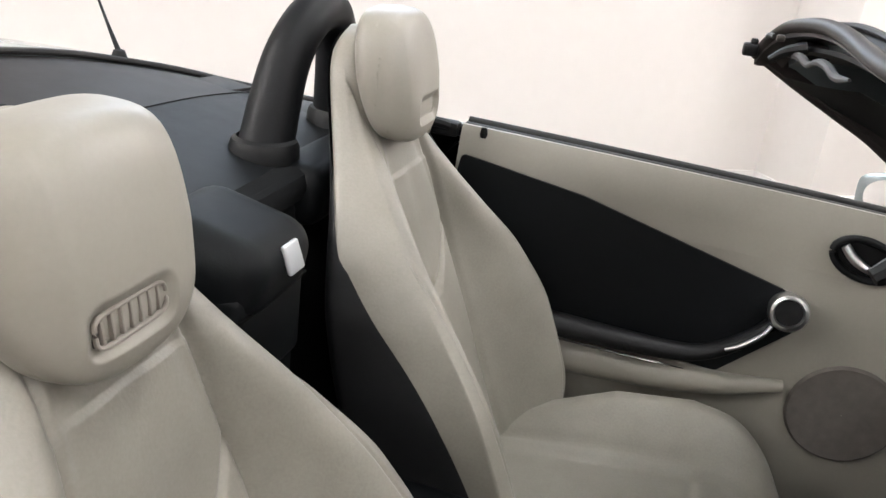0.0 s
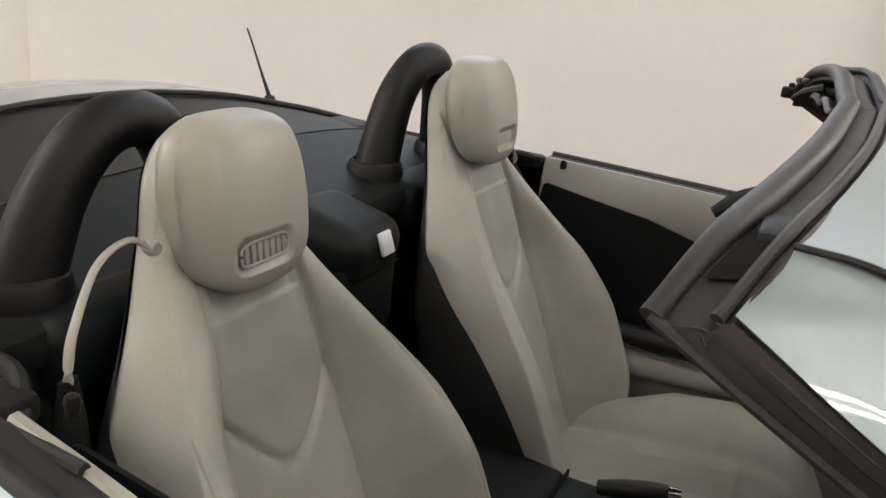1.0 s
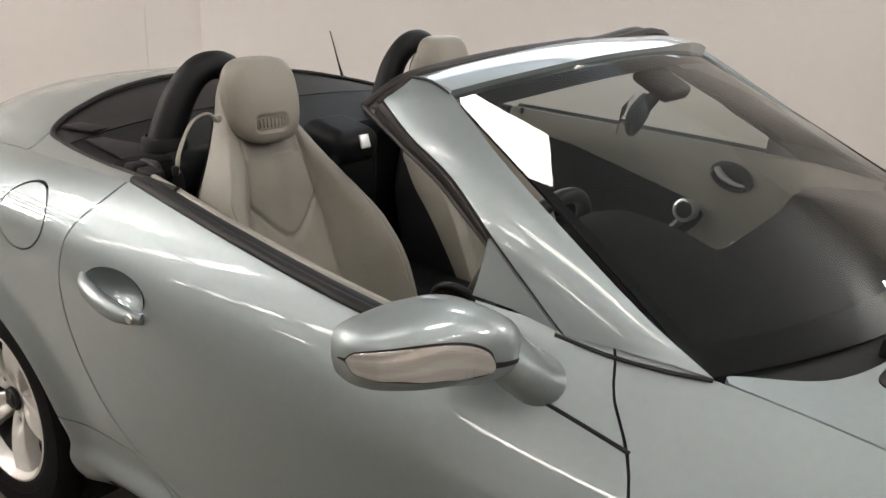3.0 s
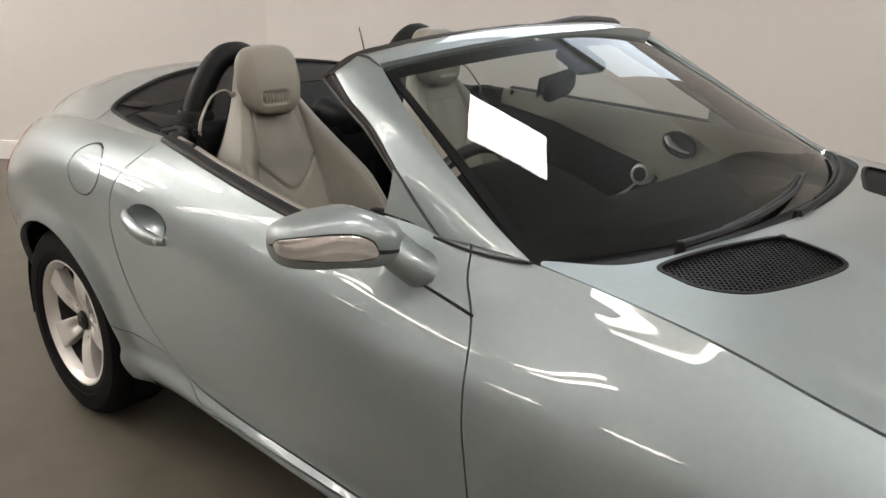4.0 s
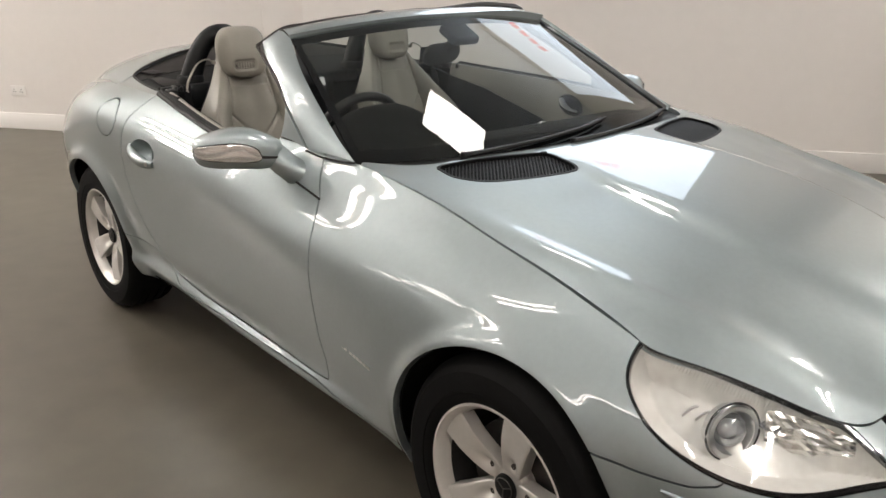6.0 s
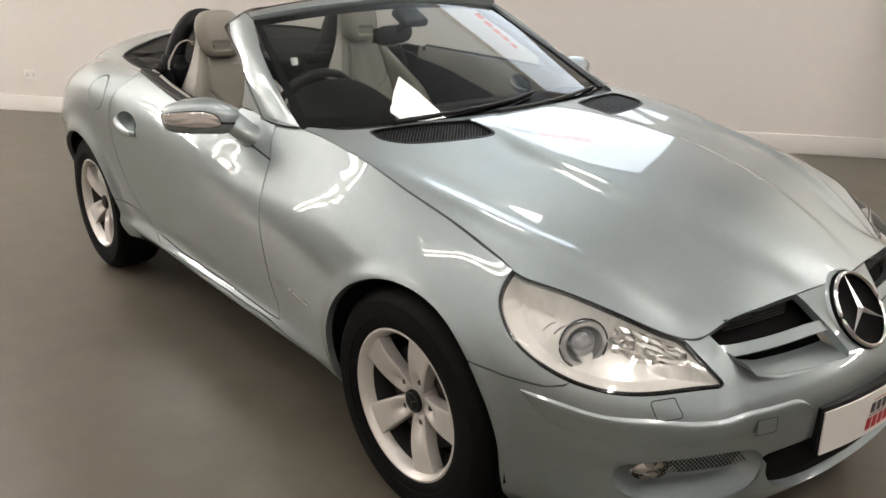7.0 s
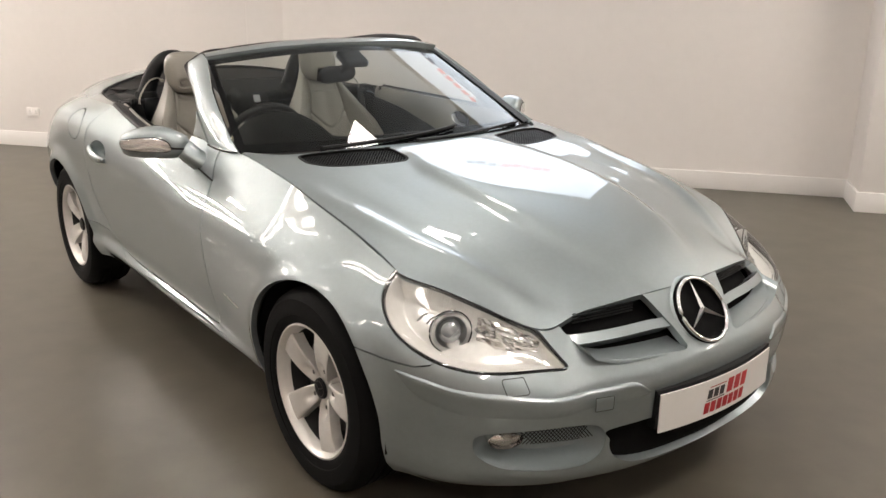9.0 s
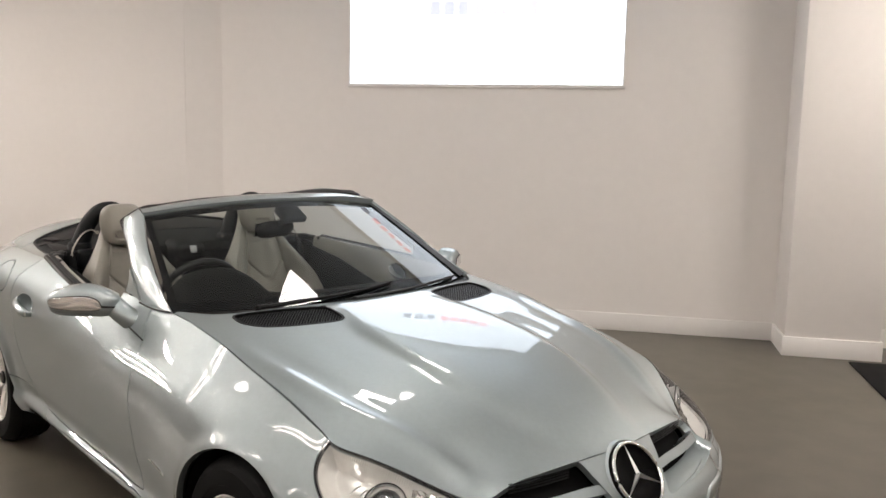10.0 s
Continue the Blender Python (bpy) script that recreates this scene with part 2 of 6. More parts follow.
def poly_sdf(points, round_by=0.0):
    """Signed distance to a polygon in a plane, less than nought inside, its corners rounded."""
    p = np.array(points, float)
    if round_by:
        p = np.array(points, float)

    def f(x, y):
        q = np.stack([np.asarray(x, float), np.asarray(y, float)], -1)
        best = np.full(q.shape[:-1], 1e9)
        inside = np.zeros(q.shape[:-1], bool)
        for a, b in zip(p, np.roll(p, -1, 0)):
            e, w = b - a, q - a
            t = np.clip((w @ e) / (e @ e + 1e-12), 0, 1)
            best = np.minimum(best, np.linalg.norm(w - t[..., None] * e, axis=-1))
            crosses = ((a[1] > q[..., 1]) != (b[1] > q[..., 1]))
            with np.errstate(divide="ignore", invalid="ignore"):
                inside ^= crosses & (q[..., 0] < (b[0] - a[0]) * (q[..., 1] - a[1]) / (b[1] - a[1] + 1e-12) + a[0])
        return np.where(inside, -best, best) - round_by

    return f


def smooth_poly(points, n=90):
    return spline(points, n, closed=True)


def part(name, mesh, mat, parent=None, label="", smooth=True, at=None):
    """One mesh object under a thing or a part."""
    v, f = mesh
    me = bpy.data.meshes.new(name)
    me.from_pydata([tuple(p) for p in v.tolist()], [], f)
    me.validate()
    me.materials.append(mat)
    if smooth:
        me.polygons.foreach_set("use_smooth", [True] * len(me.polygons))
        me.set_sharp_from_angle(angle=radians(smooth if smooth is not True else 38))
    ob = new(name, me)
    if parent is not None:
        ob.parent = parent
    if at is not None:
        ob.matrix_basis = at
    if label:
        tagged(ob, label)
    return ob


def thing(name, label, category, group="", at=None):
    ob = new(name)
    if at is not None:
        ob.matrix_basis = at
    return tagged(ob, label, category, group)


# ---- the room ----
def slab(x0, x1, y0, y1, z0, z1, bevel=0.0):
    return box((x1 - x0, y1 - y0, z1 - z0), ((x0 + x1) / 2, (y0 + y1) / 2, (z0 + z1) / 2), bevel)


def structure(name, mesh, mat, label):
    ob = part(name, mesh, mat, smooth=25)
    ob.matrix_basis = ROOM
    tagged(ob, label, name.rstrip("_0123456789").split("_")[0], kind="structure")
    return ob


structure("floor", slab(-20, 9, -10, 1.2, -0.2, 0.0), FLOOR, "grey-brown polished resin showroom floor")
STEP = -4.28
_flare = slab(STEP - 0.33, STEP, 0, 0.3, 0, CEILING, 0)
_flare[0][(_flare[0][:, 0] > STEP - 0.1) & (_flare[0][:, 1] < 0.1), 1] = 0.10
structure("wall_north", join(slab(-20, STEP - 0.33, 0, 0.3, 0, CEILING, 0.012), _flare, slab(STEP, 9, 0.05, 0.3, 0, CEILING, 0)), WALL, "plain off-white painted plaster showroom wall")
structure("baseboard", join(slab(-20, STEP + 0.012, -0.016, 0.0, 0, 0.145, 0.004), slab(STEP, 0.46, 0.034, 0.05, 0, 0.145, 0.004), slab(1.16, 9, 0.034, 0.05, 0, 0.145, 0.004)), TRIM, "white painted baseboard along the wall")
structure("pillar", slab(0.47, 1.13, -0.42, 0.05, 0, CEILING, 0.006), WALL, "square off-white plastered pillar against the wall")
structure("pillar_baseboard", slab(0.455, 1.145, -0.436, 0.034, 0, 0.145, 0.004), TRIM, "white painted baseboard round the pillar")
# Unseen walls; their taupe is chosen to darken and warm the car's side.
structure("wall_south", slab(-20, 9, -10.3, -10, 0, CEILING), FAR_WALL, "unseen showroom wall in a taupe chosen for the car's reflections")
structure("wall_west", slab(-20.3, -20, -10, 0.3, 0, CEILING), FAR_WALL, "unseen showroom wall in a taupe chosen for the car's reflections")
structure("wall_east", slab(9, 9.3, -10, 0.3, 0, CEILING), FAR_WALL, "unseen showroom wall in a taupe chosen for the car's reflections")
structure("ceiling", slab(-20, 9, -10, 1.2, CEILING, CEILING + 0.2), CEIL, "plain white ceiling with recessed light panels")

PANEL_GLOW = glow("light_panel_diffuser", (1.0, 0.95, 0.90), 26.0)
SCREEN_GLOW = glow("screen_white", (0.80, 0.90, 1.0), 2.9)


def light_panel(x, y, w, d):
    lamp = thing("ceiling_light", "flat white square ceiling light panel, switched on", "ceiling light", "ceiling light panels", ROOM @ pose(x, y, CEILING))
    fw = 0.02
    part("frame", join(*[box(s, a, 0.002) for s, a in (((w + 2 * fw, fw, 0.03), (0, d / 2 + fw / 2, -0.015)), ((w + 2 * fw, fw, 0.03), (0, -d / 2 - fw / 2, -0.015)), ((fw, d, 0.03), (w / 2 + fw / 2, 0, -0.015)), ((fw, d, 0.03), (-w / 2 - fw / 2, 0, -0.015)))]), TRIM, lamp, smooth=False)
    part("diffuser", box((w, d, 0.012), (0, 0, -0.012), 0.001), PANEL_GLOW, lamp, smooth=False)
    return lamp


TUBE_GLOW = glow("strip_light_diffuser", (1.0, 0.925, 0.855), 132.0)


def strip_light(x, y, wide=0.044, turn=0, light=None):
    """A ceiling batten with two long tubes, bare or behind a diffuser; turn: its angle to the room's depth."""
    lamp = thing("strip_light", "white ceiling batten with two glowing tubes, switched on", "ceiling light", "ceiling strip lights", ROOM @ pose(x, y, CEILING, 0, 0, turn))
    # Rods added to hang the tubes lower, so that they brighten the ceiling.
    for dy in (-0.45, 0.45):
        part("hanger", tube([(0, dy, 0), (0, dy, -0.18), (0, dy, -0.37)], 0.006, 6, 3), TRIM, lamp)
    part("batten", box((0.09, 1.26, 0.035), (0, 0, -0.3675), 0.004), TRIM, lamp, smooth=False)
    for dx in (-0.06, 0.06):
        part("tube", box((wide, 1.2, min(wide, 0.034)), (dx, 0, -0.392), wide * 0.27), light or TUBE_GLOW, lamp, smooth=False)


for py in (-2.65, -5.05):
    light_panel(-1.79, py, 0.54, 0.50)
for px in (-16.2, -13.6, -11.2, -8.8, -6.4):
    strip_light(px, -2.8)
SOFT_GLOW = glow("soft_strip_diffuser", (1.0, 0.925, 0.855), 20.0)
for px, py in ((-3.4, -5.2), (-4.9, -4.2), (-6.6, -4.2), (-8.3, -4.2), (-10.0, -4.2), (-11.7, -4.2), (-14.0, -4.2), (-5.4, -5.8), (-7.4, -5.8), (-9.4, -5.8), (-11.4, -5.8), (-14.2, -5.8), (-3.6, -7.4), (-6.4, -7.4), (-9.2, -7.4), (-12.4, -7.4)):
    strip_light(px, py, 0.042, 90, SOFT_GLOW)
# Unseen battens added to brighten the car's front.
strip_light(-1.8, -8.3, 0.024)
for px, py in ((0.6, -5.6), (0.6, -8.3)):
    strip_light(px, py, 0.028)
# Unseen battens added to brighten the right-hand wall; the first also streaks the hood.
strip_light(1.6, -1.9)
strip_light(3.0, -2.3, 0.044, 0, SOFT_GLOW)
strip_light(5.4, -2.3, 0.034)

screen = thing("wall_screen", "large glowing white screen high on the wall", "screen", at=ROOM @ pose(-1.94, 0.05, 2.0))
part("picture", box((2.28, 0.012, 1.28), (0, -0.008, 0.64), 0.001), SCREEN_GLOW, screen, smooth=False)

FAINT = glow("screen_grey_writing", (0.34, 0.36, 0.42), 2.2)
FAINT_RED = glow("screen_red_writing", (0.92, 0.38, 0.42), 2.3)
for s, q in (((2.32, 0.02, 0.03), (0, -0.010, -0.015)), ((2.32, 0.02, 0.03), (0, -0.010, 1.295)), ((0.02, 0.02, 1.28), (-1.15, -0.010, 0.64)), ((0.02, 0.02, 1.28), (1.15, -0.010, 0.64))):
    part("screen_frame", box(s, q, 0.003), TRIM, screen, smooth=False)
for x0, x1, count, mat in ((-0.46, -0.11, 3, FAINT), (-0.08, 0.46, 5, FAINT_RED)):
    w = (x1 - x0) / count
    for k in range(count):
        part("word_bar", box((w * 0.72, 0.004, 0.115), (x0 + w * (k + 0.5), -0.017, 0.615), 0.0005), mat, screen, smooth=False)
part("word_rule", box((0.30, 0.004, 0.012), (-0.36, -0.017, 0.545), 0.0005), FAINT, screen, smooth=False)

socket = thing("wall_socket", "white double wall socket above the baseboard", "socket", at=ROOM @ pose(-7.05, 0.0, 0.30))
part("face_plate", box((0.15, 0.012, 0.09), (0, -0.006, 0.045), 0.003), TRIM, socket)
for dx in (-0.036, 0.036):
    part("outlet", join(box((0.007, 0.003, 0.010), (dx, -0.0125, 0.056), 0.0005), box((0.010, 0.003, 0.006), (dx - 0.011, -0.0125, 0.036), 0.0005), box((0.010, 0.003, 0.006), (dx + 0.011, -0.0125, 0.036), 0.0005)), INK, socket)
    part("switch", box((0.010, 0.005, 0.018), (dx + 0.018, -0.0135, 0.066), 0.001), BOARD, socket)
mat = thing("floor_mat", "black rubber floor mat beside the pillar", "mat", at=ROOM @ pose(1.50, -1.22, 0))
part("mat_sheet", box((1.20, 1.40, 0.010), (0, 0, 0.005), 0.003), RUBBER, mat)

# ---- the car: its skin ----
car = thing("car", "silver two-seat roadster with its roof folded away", "car")


def blurred(a, sigma, axis=0):
    """A Gaussian blur along one axis, the ends held."""
    n = int(3 * sigma) + 1
    k = np.exp(-0.5 * (np.arange(-n, n + 1) / sigma) ** 2)
    k /= k.sum()
    pad = [(0, 0)] * a.ndim
    pad[axis] = (n, n)
    b = np.pad(a, pad, mode="reflect", reflect_type="odd")
    return np.apply_along_axis(lambda r: np.convolve(r, k, mode="valid"), axis, b)


# Plan outline at the widest height, front centre round the right side to rear centre: x ahead, y outwards.
OUTLINE = spline([(2.035, -0.27), (2.042, 0.0), (2.022, 0.27), (1.96, 0.48), (1.868, 0.645), (1.75, 0.765), (1.60, 0.835), (1.45, 0.862), (1.2, 0.880), (0.9, 0.880), (0.45, 0.872), (0.0, 0.874), (-0.5, 0.881), (-0.9, 0.887), (-1.2, 0.888), (-1.5, 0.872), (-1.75, 0.815), (-1.93, 0.69), (-2.03, 0.42), (-2.05, 0.0), (-2.03, -0.42)], 900)
OUTLINE = blurred(OUTLINE, 6)
_mid = OUTLINE[:, 1] >= 0
OUTLINE = OUTLINE[np.argmax(_mid): len(_mid) - np.argmax(_mid[::-1])]
OUTLINE[0, 1] = OUTLINE[-1, 1] = 0.0
ALONG = np.r_[0, np.cumsum(np.linalg.norm(np.diff(OUTLINE, axis=0), axis=1))]
_t = np.gradient(OUTLINE, axis=0)
_t /= np.linalg.norm(_t, axis=1, keepdims=True)
INWARD = np.stack([_t[:, 1], -_t[:, 0]], 1)
INWARD *= np.where((INWARD * -OUTLINE).sum(1) < 0, -1, 1)[:, None]
INWARD[0], INWARD[-1] = (-1, 0), (1, 0)

# Heights of the skin's upper and lower edge, and how far the upper edge lies inside the outline.
TOP = curve([(-2.06, 0.865), (-1.75, 0.900), (-1.5, 0.940), (-1.2, 0.968), (-0.69, 0.972), (0.0, 0.950), (0.29, 0.938), (0.51, 0.926), (0.85, 0.885), (1.05, 0.842), (1.28, 0.795), (1.45, 0.748), (1.6, 0.706), (1.75, 0.662), (1.868, 0.628), (1.92, 0.622), (1.96, 0.638), (2.022, 0.662), (2.05, 0.676)])
BOTTOM = curve([(-2.06, 0.22), (-1.6, 0.2), (-0.85, 0.245), (0.0, 0.225), (0.85, 0.21), (1.5, 0.19), (1.75, 0.178), (2.05, 0.178)])


# The inset in metres at stations along the car, by the share of the height.
STATIONS = [
    (-2.05, curve([(0, 0.06), (0.2, 0.01), (0.4, 0.0), (0.7, 0.03), (0.9, 0.08), (1, 0.12)])),
    (-1.75, curve([(0, 0.14), (0.2, 0.10), (0.4, 0.040), (0.55, 0.008), (0.66, 0.004), (0.8, 0.03), (0.92, 0.085), (1, 0.135)])),
    (-1.52, curve([(0, 0.11), (0.2, 0.070), (0.38, 0.030), (0.54, 0.004), (0.66, 0.0), (0.8, 0.018), (0.92, 0.062), (1, 0.143)])),
    (-1.2, curve([(0, 0.04), (0.3, 0.004), (0.55, 0.0), (0.74, 0.001), (0.85, 0.010), (0.92, 0.034), (0.97, 0.085), (1, 0.15)])),
    (-0.6, curve([(0, 0.080), (0.05, 0.048), (0.10, 0.032), (0.15, 0.050), (0.24, 0.034), (0.45, 0.013), (0.62, 0.003), (0.71, 0.0), (0.80, 0.010), (0.88, 0.032), (0.94, 0.066), (1, 0.124)])),
    (0.0, curve([(0, 0.080), (0.04, 0.046), (0.085, 0.030), (0.125, 0.054), (0.24, 0.036), (0.45, 0.013), (0.58, 0.003), (0.66, 0.0), (0.75, 0.012), (0.84, 0.038), (0.92, 0.075), (1, 0.126)])),
    (0.45, curve([(0, 0.078), (0.04, 0.044), (0.08, 0.028), (0.12, 0.048), (0.35, 0.016), (0.5, 0.003), (0.58, 0.0), (0.68, 0.012), (0.77, 0.042), (0.86, 0.086), (0.94, 0.124), (1, 0.152)])),
    (0.85, curve([(0, 0.07), (0.15, 0.03), (0.35, 0.006), (0.52, 0.0), (0.62, 0.006), (0.73, 0.026), (0.83, 0.064), (0.92, 0.112), (1, 0.163)])),
    (1.2, curve([(0, 0.03), (0.3, 0.0), (0.58, 0.001), (0.7, 0.012), (0.8, 0.036), (0.9, 0.086), (0.96, 0.130), (1, 0.164)])),
    (1.48, curve([(0, 0.05), (0.1, 0.02), (0.25, 0.0), (0.55, 0.0), (0.68, 0.010), (0.8, 0.040), (0.92, 0.096), (1, 0.140)])),
    (1.75, curve([(0, 0.085), (0.09, 0.030), (0.2, 0.013), (0.35, 0.010), (0.46, 0.002), (0.62, 0.0), (0.70, 0.005), (0.80, 0.028), (0.92, 0.090), (1, 0.168)])),
    (1.95, curve([(0, 0.10), (0.09, 0.036), (0.19, 0.016), (0.34, 0.016), (0.46, 0.004), (0.60, 0.0), (0.70, 0.018), (0.78, 0.045), (0.9, 0.090), (1, 0.142)])),
    (2.05, curve([(0, 0.10), (0.09, 0.03), (0.19, 0.004), (0.3, 0.01), (0.60, 0.004), (0.68, 0.018), (0.74, 0.045), (0.80, 0.066), (0.88, 0.098), (0.95, 0.125), (1, 0.145)])),
]
TX, TT = np.linspace(-2.06, 2.06, 330), np.linspace(0, 1, 161)
_sx = np.array([s[0] for s in STATIONS])
_rows = np.array([f(TT) for _, f in STATIONS])
TABLE = np.stack([curve(list(zip(_sx, _rows[:, k])))(TX) for k in range(len(TT))], 1)
TABLE = blurred(blurred(TABLE, 7, 0), 1.8, 1)


# The edge between hood and front end, from the fender top round the lamp to the nose: x, y outwards, height.
HOOD_LINE = spline([(1.20, 0.716, 0.812), (1.30, 0.717, 0.790), (1.40, 0.722, 0.764), (1.486, 0.724, 0.736), (1.545, 0.695, 0.722), (1.60, 0.655, 0.704), (1.70, 0.580, 0.661), (1.765, 0.525, 0.625), (1.808, 0.490, 0.613), (1.832, 0.464, 0.616), (1.836, 0.446, 0.637), (1.840, 0.415, 0.6505), (1.862, 0.300, 0.660), (1.878, 0.180, 0.666), (1.897, 0.080, 0.672), (1.905, 0.0, 0.676), (1.897, -0.08, 0.672)], 400)
_fs = np.linspace(0, 1.35, 120)
_fx, _fy = np.interp(_fs, ALONG, OUTLINE[:, 0]), np.interp(_fs, ALONG, OUTLINE[:, 1])
_fnx, _fny = np.interp(_fs, ALONG, INWARD[:, 0]), np.interp(_fs, ALONG, INWARD[:, 1])
_off = np.abs((HOOD_LINE[None, :, 0] - _fx[:, None]) * _fny[:, None] - (HOOD_LINE[None, :, 1] - _fy[:, None]) * _fnx[:, None])
_hit = _off.argmin(1)
EDGE_D = blurred((HOOD_LINE[_hit, 0] - _fx) * _fnx + (HOOD_LINE[_hit, 1] - _fy) * _fny, 2.0)
EDGE_Z = blurred(HOOD_LINE[_hit, 2], 2.0)


def skin_point(s, t, out=0.0):
    """A point of the right-hand skin: s metres along the outline, t its share of the height, and so far outside it."""
    s, t = np.broadcast_arrays(np.asarray(s, float), np.asarray(t, float))
    x, y = np.interp(s, ALONG, OUTLINE[:, 0]), np.interp(s, ALONG, OUTLINE[:, 1])
    nx, ny = np.interp(s, ALONG, INWARD[:, 0]), np.interp(s, ALONG, INWARD[:, 1])
    fi, fj = np.clip((x - TX[0]) / (TX[1] - TX[0]), 0, len(TX) - 1.001), np.clip(t * (len(TT) - 1), 0, len(TT) - 1.001)
    i, j = fi.astype(int), fj.astype(int)
    u, w = fi - i, fj - j
    a = (TABLE[i, j] * (1 - w) + TABLE[i, j + 1] * w) * (1 - u) + (TABLE[i + 1, j] * (1 - w) + TABLE[i + 1, j + 1] * w) * u - out
    z_here = BOTTOM(x) + (TOP(x) - BOTTOM(x)) * t
    from_rear, from_front = np.hypot(x + 1.212, z_here - 0.305), np.hypot(x - 1.212, z_here - 0.305)
    a = a - 0.020 * np.exp(-((from_rear - 0.362) / 0.050) ** 2) - 0.009 * np.exp(-((from_front - 0.358) / 0.030) ** 2)
    blend = np.clip((1.30 - s) / 0.25, 0, 1)
    blend = blend * blend * (3 - 2 * blend)
    last = TABLE[i, -1] * (1 - u) + TABLE[i + 1, -1] * u
    a = a + blend * (np.interp(s, _fs, EDGE_D) - last) * np.clip((t - 0.62) / 0.38, 0, 1) ** 2.1
    z0, z1 = BOTTOM(x), TOP(x) * (1 - blend) + np.interp(s, _fs, EDGE_Z) * blend
    return np.stack([x + nx * a, -(y + ny * a), z0 + (z1 - z0) * t], -1)


def skin(nu, nv, s0=0.0, s1=None, t0=0.0, t1=1.0, out=0.0):
    s = np.linspace(s0, ALONG[-1] if s1 is None else s1, nu)
    t = np.linspace(t0, t1, nv)
    v, f = grid(skin_point(s[:, None], t[None, :], out))
    return v, [tuple(reversed(q)) for q in f]


def s_at(x, front=True):
    """Metres along the outline at which it passes x."""
    return float(np.interp(-x, -OUTLINE[:, 0], ALONG))


def ellipse(cx, cz, rx, rz, a=0, b=2):
    return lambda v: (np.hypot((v[:, a] - cx) / rx, (v[:, b] - cz) / rz) - 1) * min(rx, rz)


def both(name, mesh, mat, parent=None, label="", smooth=True):
    """A part and its mirror image on the other side."""
    return [part(name, m, mat, parent or car, label, smooth) for m in (mesh, flip(mesh))]


DOOR = poly_sdf(smooth_poly([(0.30, 0.98), (0.40, 0.87), (0.458, 0.78), (0.490, 0.62), (0.498, 0.45), (0.493, 0.325), (0.47, 0.300), (0.2, 0.305), (-0.2, 0.318), (-0.42, 0.335), (-0.53, 0.355), (-0.60, 0.405), (-0.69, 0.49), (-0.755, 0.60), (-0.79, 0.72), (-0.785, 0.85), (-0.735, 0.93), (-0.66, 1.0), (-0.2, 1.06)], 160))
FRONT_ARCH = lambda v: np.hypot(v[:, 0] - 1.212, v[:, 2] - 0.305) - 0.358
REAR_ARCH = lambda v: np.hypot(v[:, 0] + 1.212, v[:, 2] - 0.305) - 0.362
FUEL = ellipse(-0.955, 0.872, 0.088, 0.068)
HANDLE = ellipse(-0.605, 0.795, 0.098, 0.043)
SILL = lambda v: v[:, 2] - np.interp(v[:, 0], [-0.9, -0.64, -0.55, -0.45, 0.44, 0.9], [0.425, 0.408, 0.352, 0.3, 0.285, 0.232])
SEAM = lambda v: v[:, 2] - np.interp(v[:, 0], [1.40, 1.461, 1.56, 1.66, 1.70, 1.74, 2.1], [0.545, 0.552, 0.545, 0.545, 0.556, 0.64, 0.9])
# The headlight in a plane that faces it: along from its upper outer corner, and height.
lamp_a = lambda v: (v[:, 0] - 1.486) * 0.842 + (0.734 - np.abs(v[:, 1])) * 0.539
_LAMP = poly_sdf(smooth_poly([(-0.005, 0.745), (-0.026, 0.70), (-0.015, 0.662), (0.025, 0.622), (0.085, 0.59), (0.16, 0.565), (0.25, 0.548), (0.34, 0.54), (0.44, 0.536), (0.483, 0.540), (0.462, 0.562), (0.405, 0.604), (0.352, 0.642), (0.315, 0.74), (0.23, 0.85), (0.06, 0.82)], 150))
LAMP = lambda v: np.where(v[:, 0] > 1.3, _LAMP(lamp_a(v), v[:, 2]), 1.0)
_GRILLE = poly_sdf(smooth_poly([(0.436, 0.66), (0.30, 0.70), (0.185, 0.675), (0.150, 0.625), (0.118, 0.560), (0.118, 0.534), (0.20, 0.537), (0.36, 0.548), (0.425, 0.568), (0.452, 0.61), (0.452, 0.64)], 120))
GRILLE = lambda v: np.where(v[:, 0] > 1.7, _GRILLE(np.abs(v[:, 1]), v[:, 2]), 1.0)
_FOG = poly_sdf(smooth_poly([(0.712, 0.345), (0.698, 0.380), (0.60, 0.394), (0.50, 0.397), (0.435, 0.386), (0.405, 0.345), (0.42, 0.30), (0.47, 0.274), (0.56, 0.269), (0.65, 0.279), (0.698, 0.308)], 90))
FOG = lambda v: np.where(v[:, 0] > 1.6, _FOG(np.abs(v[:, 1]), v[:, 2]), 1.0)
_INTAKE = poly_sdf(smooth_poly([(-0.34, 0.372), (0.34, 0.372), (0.392, 0.335), (0.36, 0.270), (0.20, 0.240), (-0.20, 0.240), (-0.36, 0.270), (-0.392, 0.335)], 120))
INTAKE = lambda v: np.where(v[:, 0] > 1.7, _INTAKE(v[:, 1], v[:, 2]), 1.0)
_nose = np.array([0.809, 0.0, 0.588])
_nose_at = np.array([1.962, 0.0, 0.610])
EMBLEM = lambda v: np.where((v - _nose_at) @ _nose > -0.12, np.sqrt(np.maximum(((v - _nose_at) ** 2).sum(1) - ((v - _nose_at) @ _nose) ** 2, 0)) - 0.101, 1.0)
GAP = 0.0020

raw = skin(760, 110)
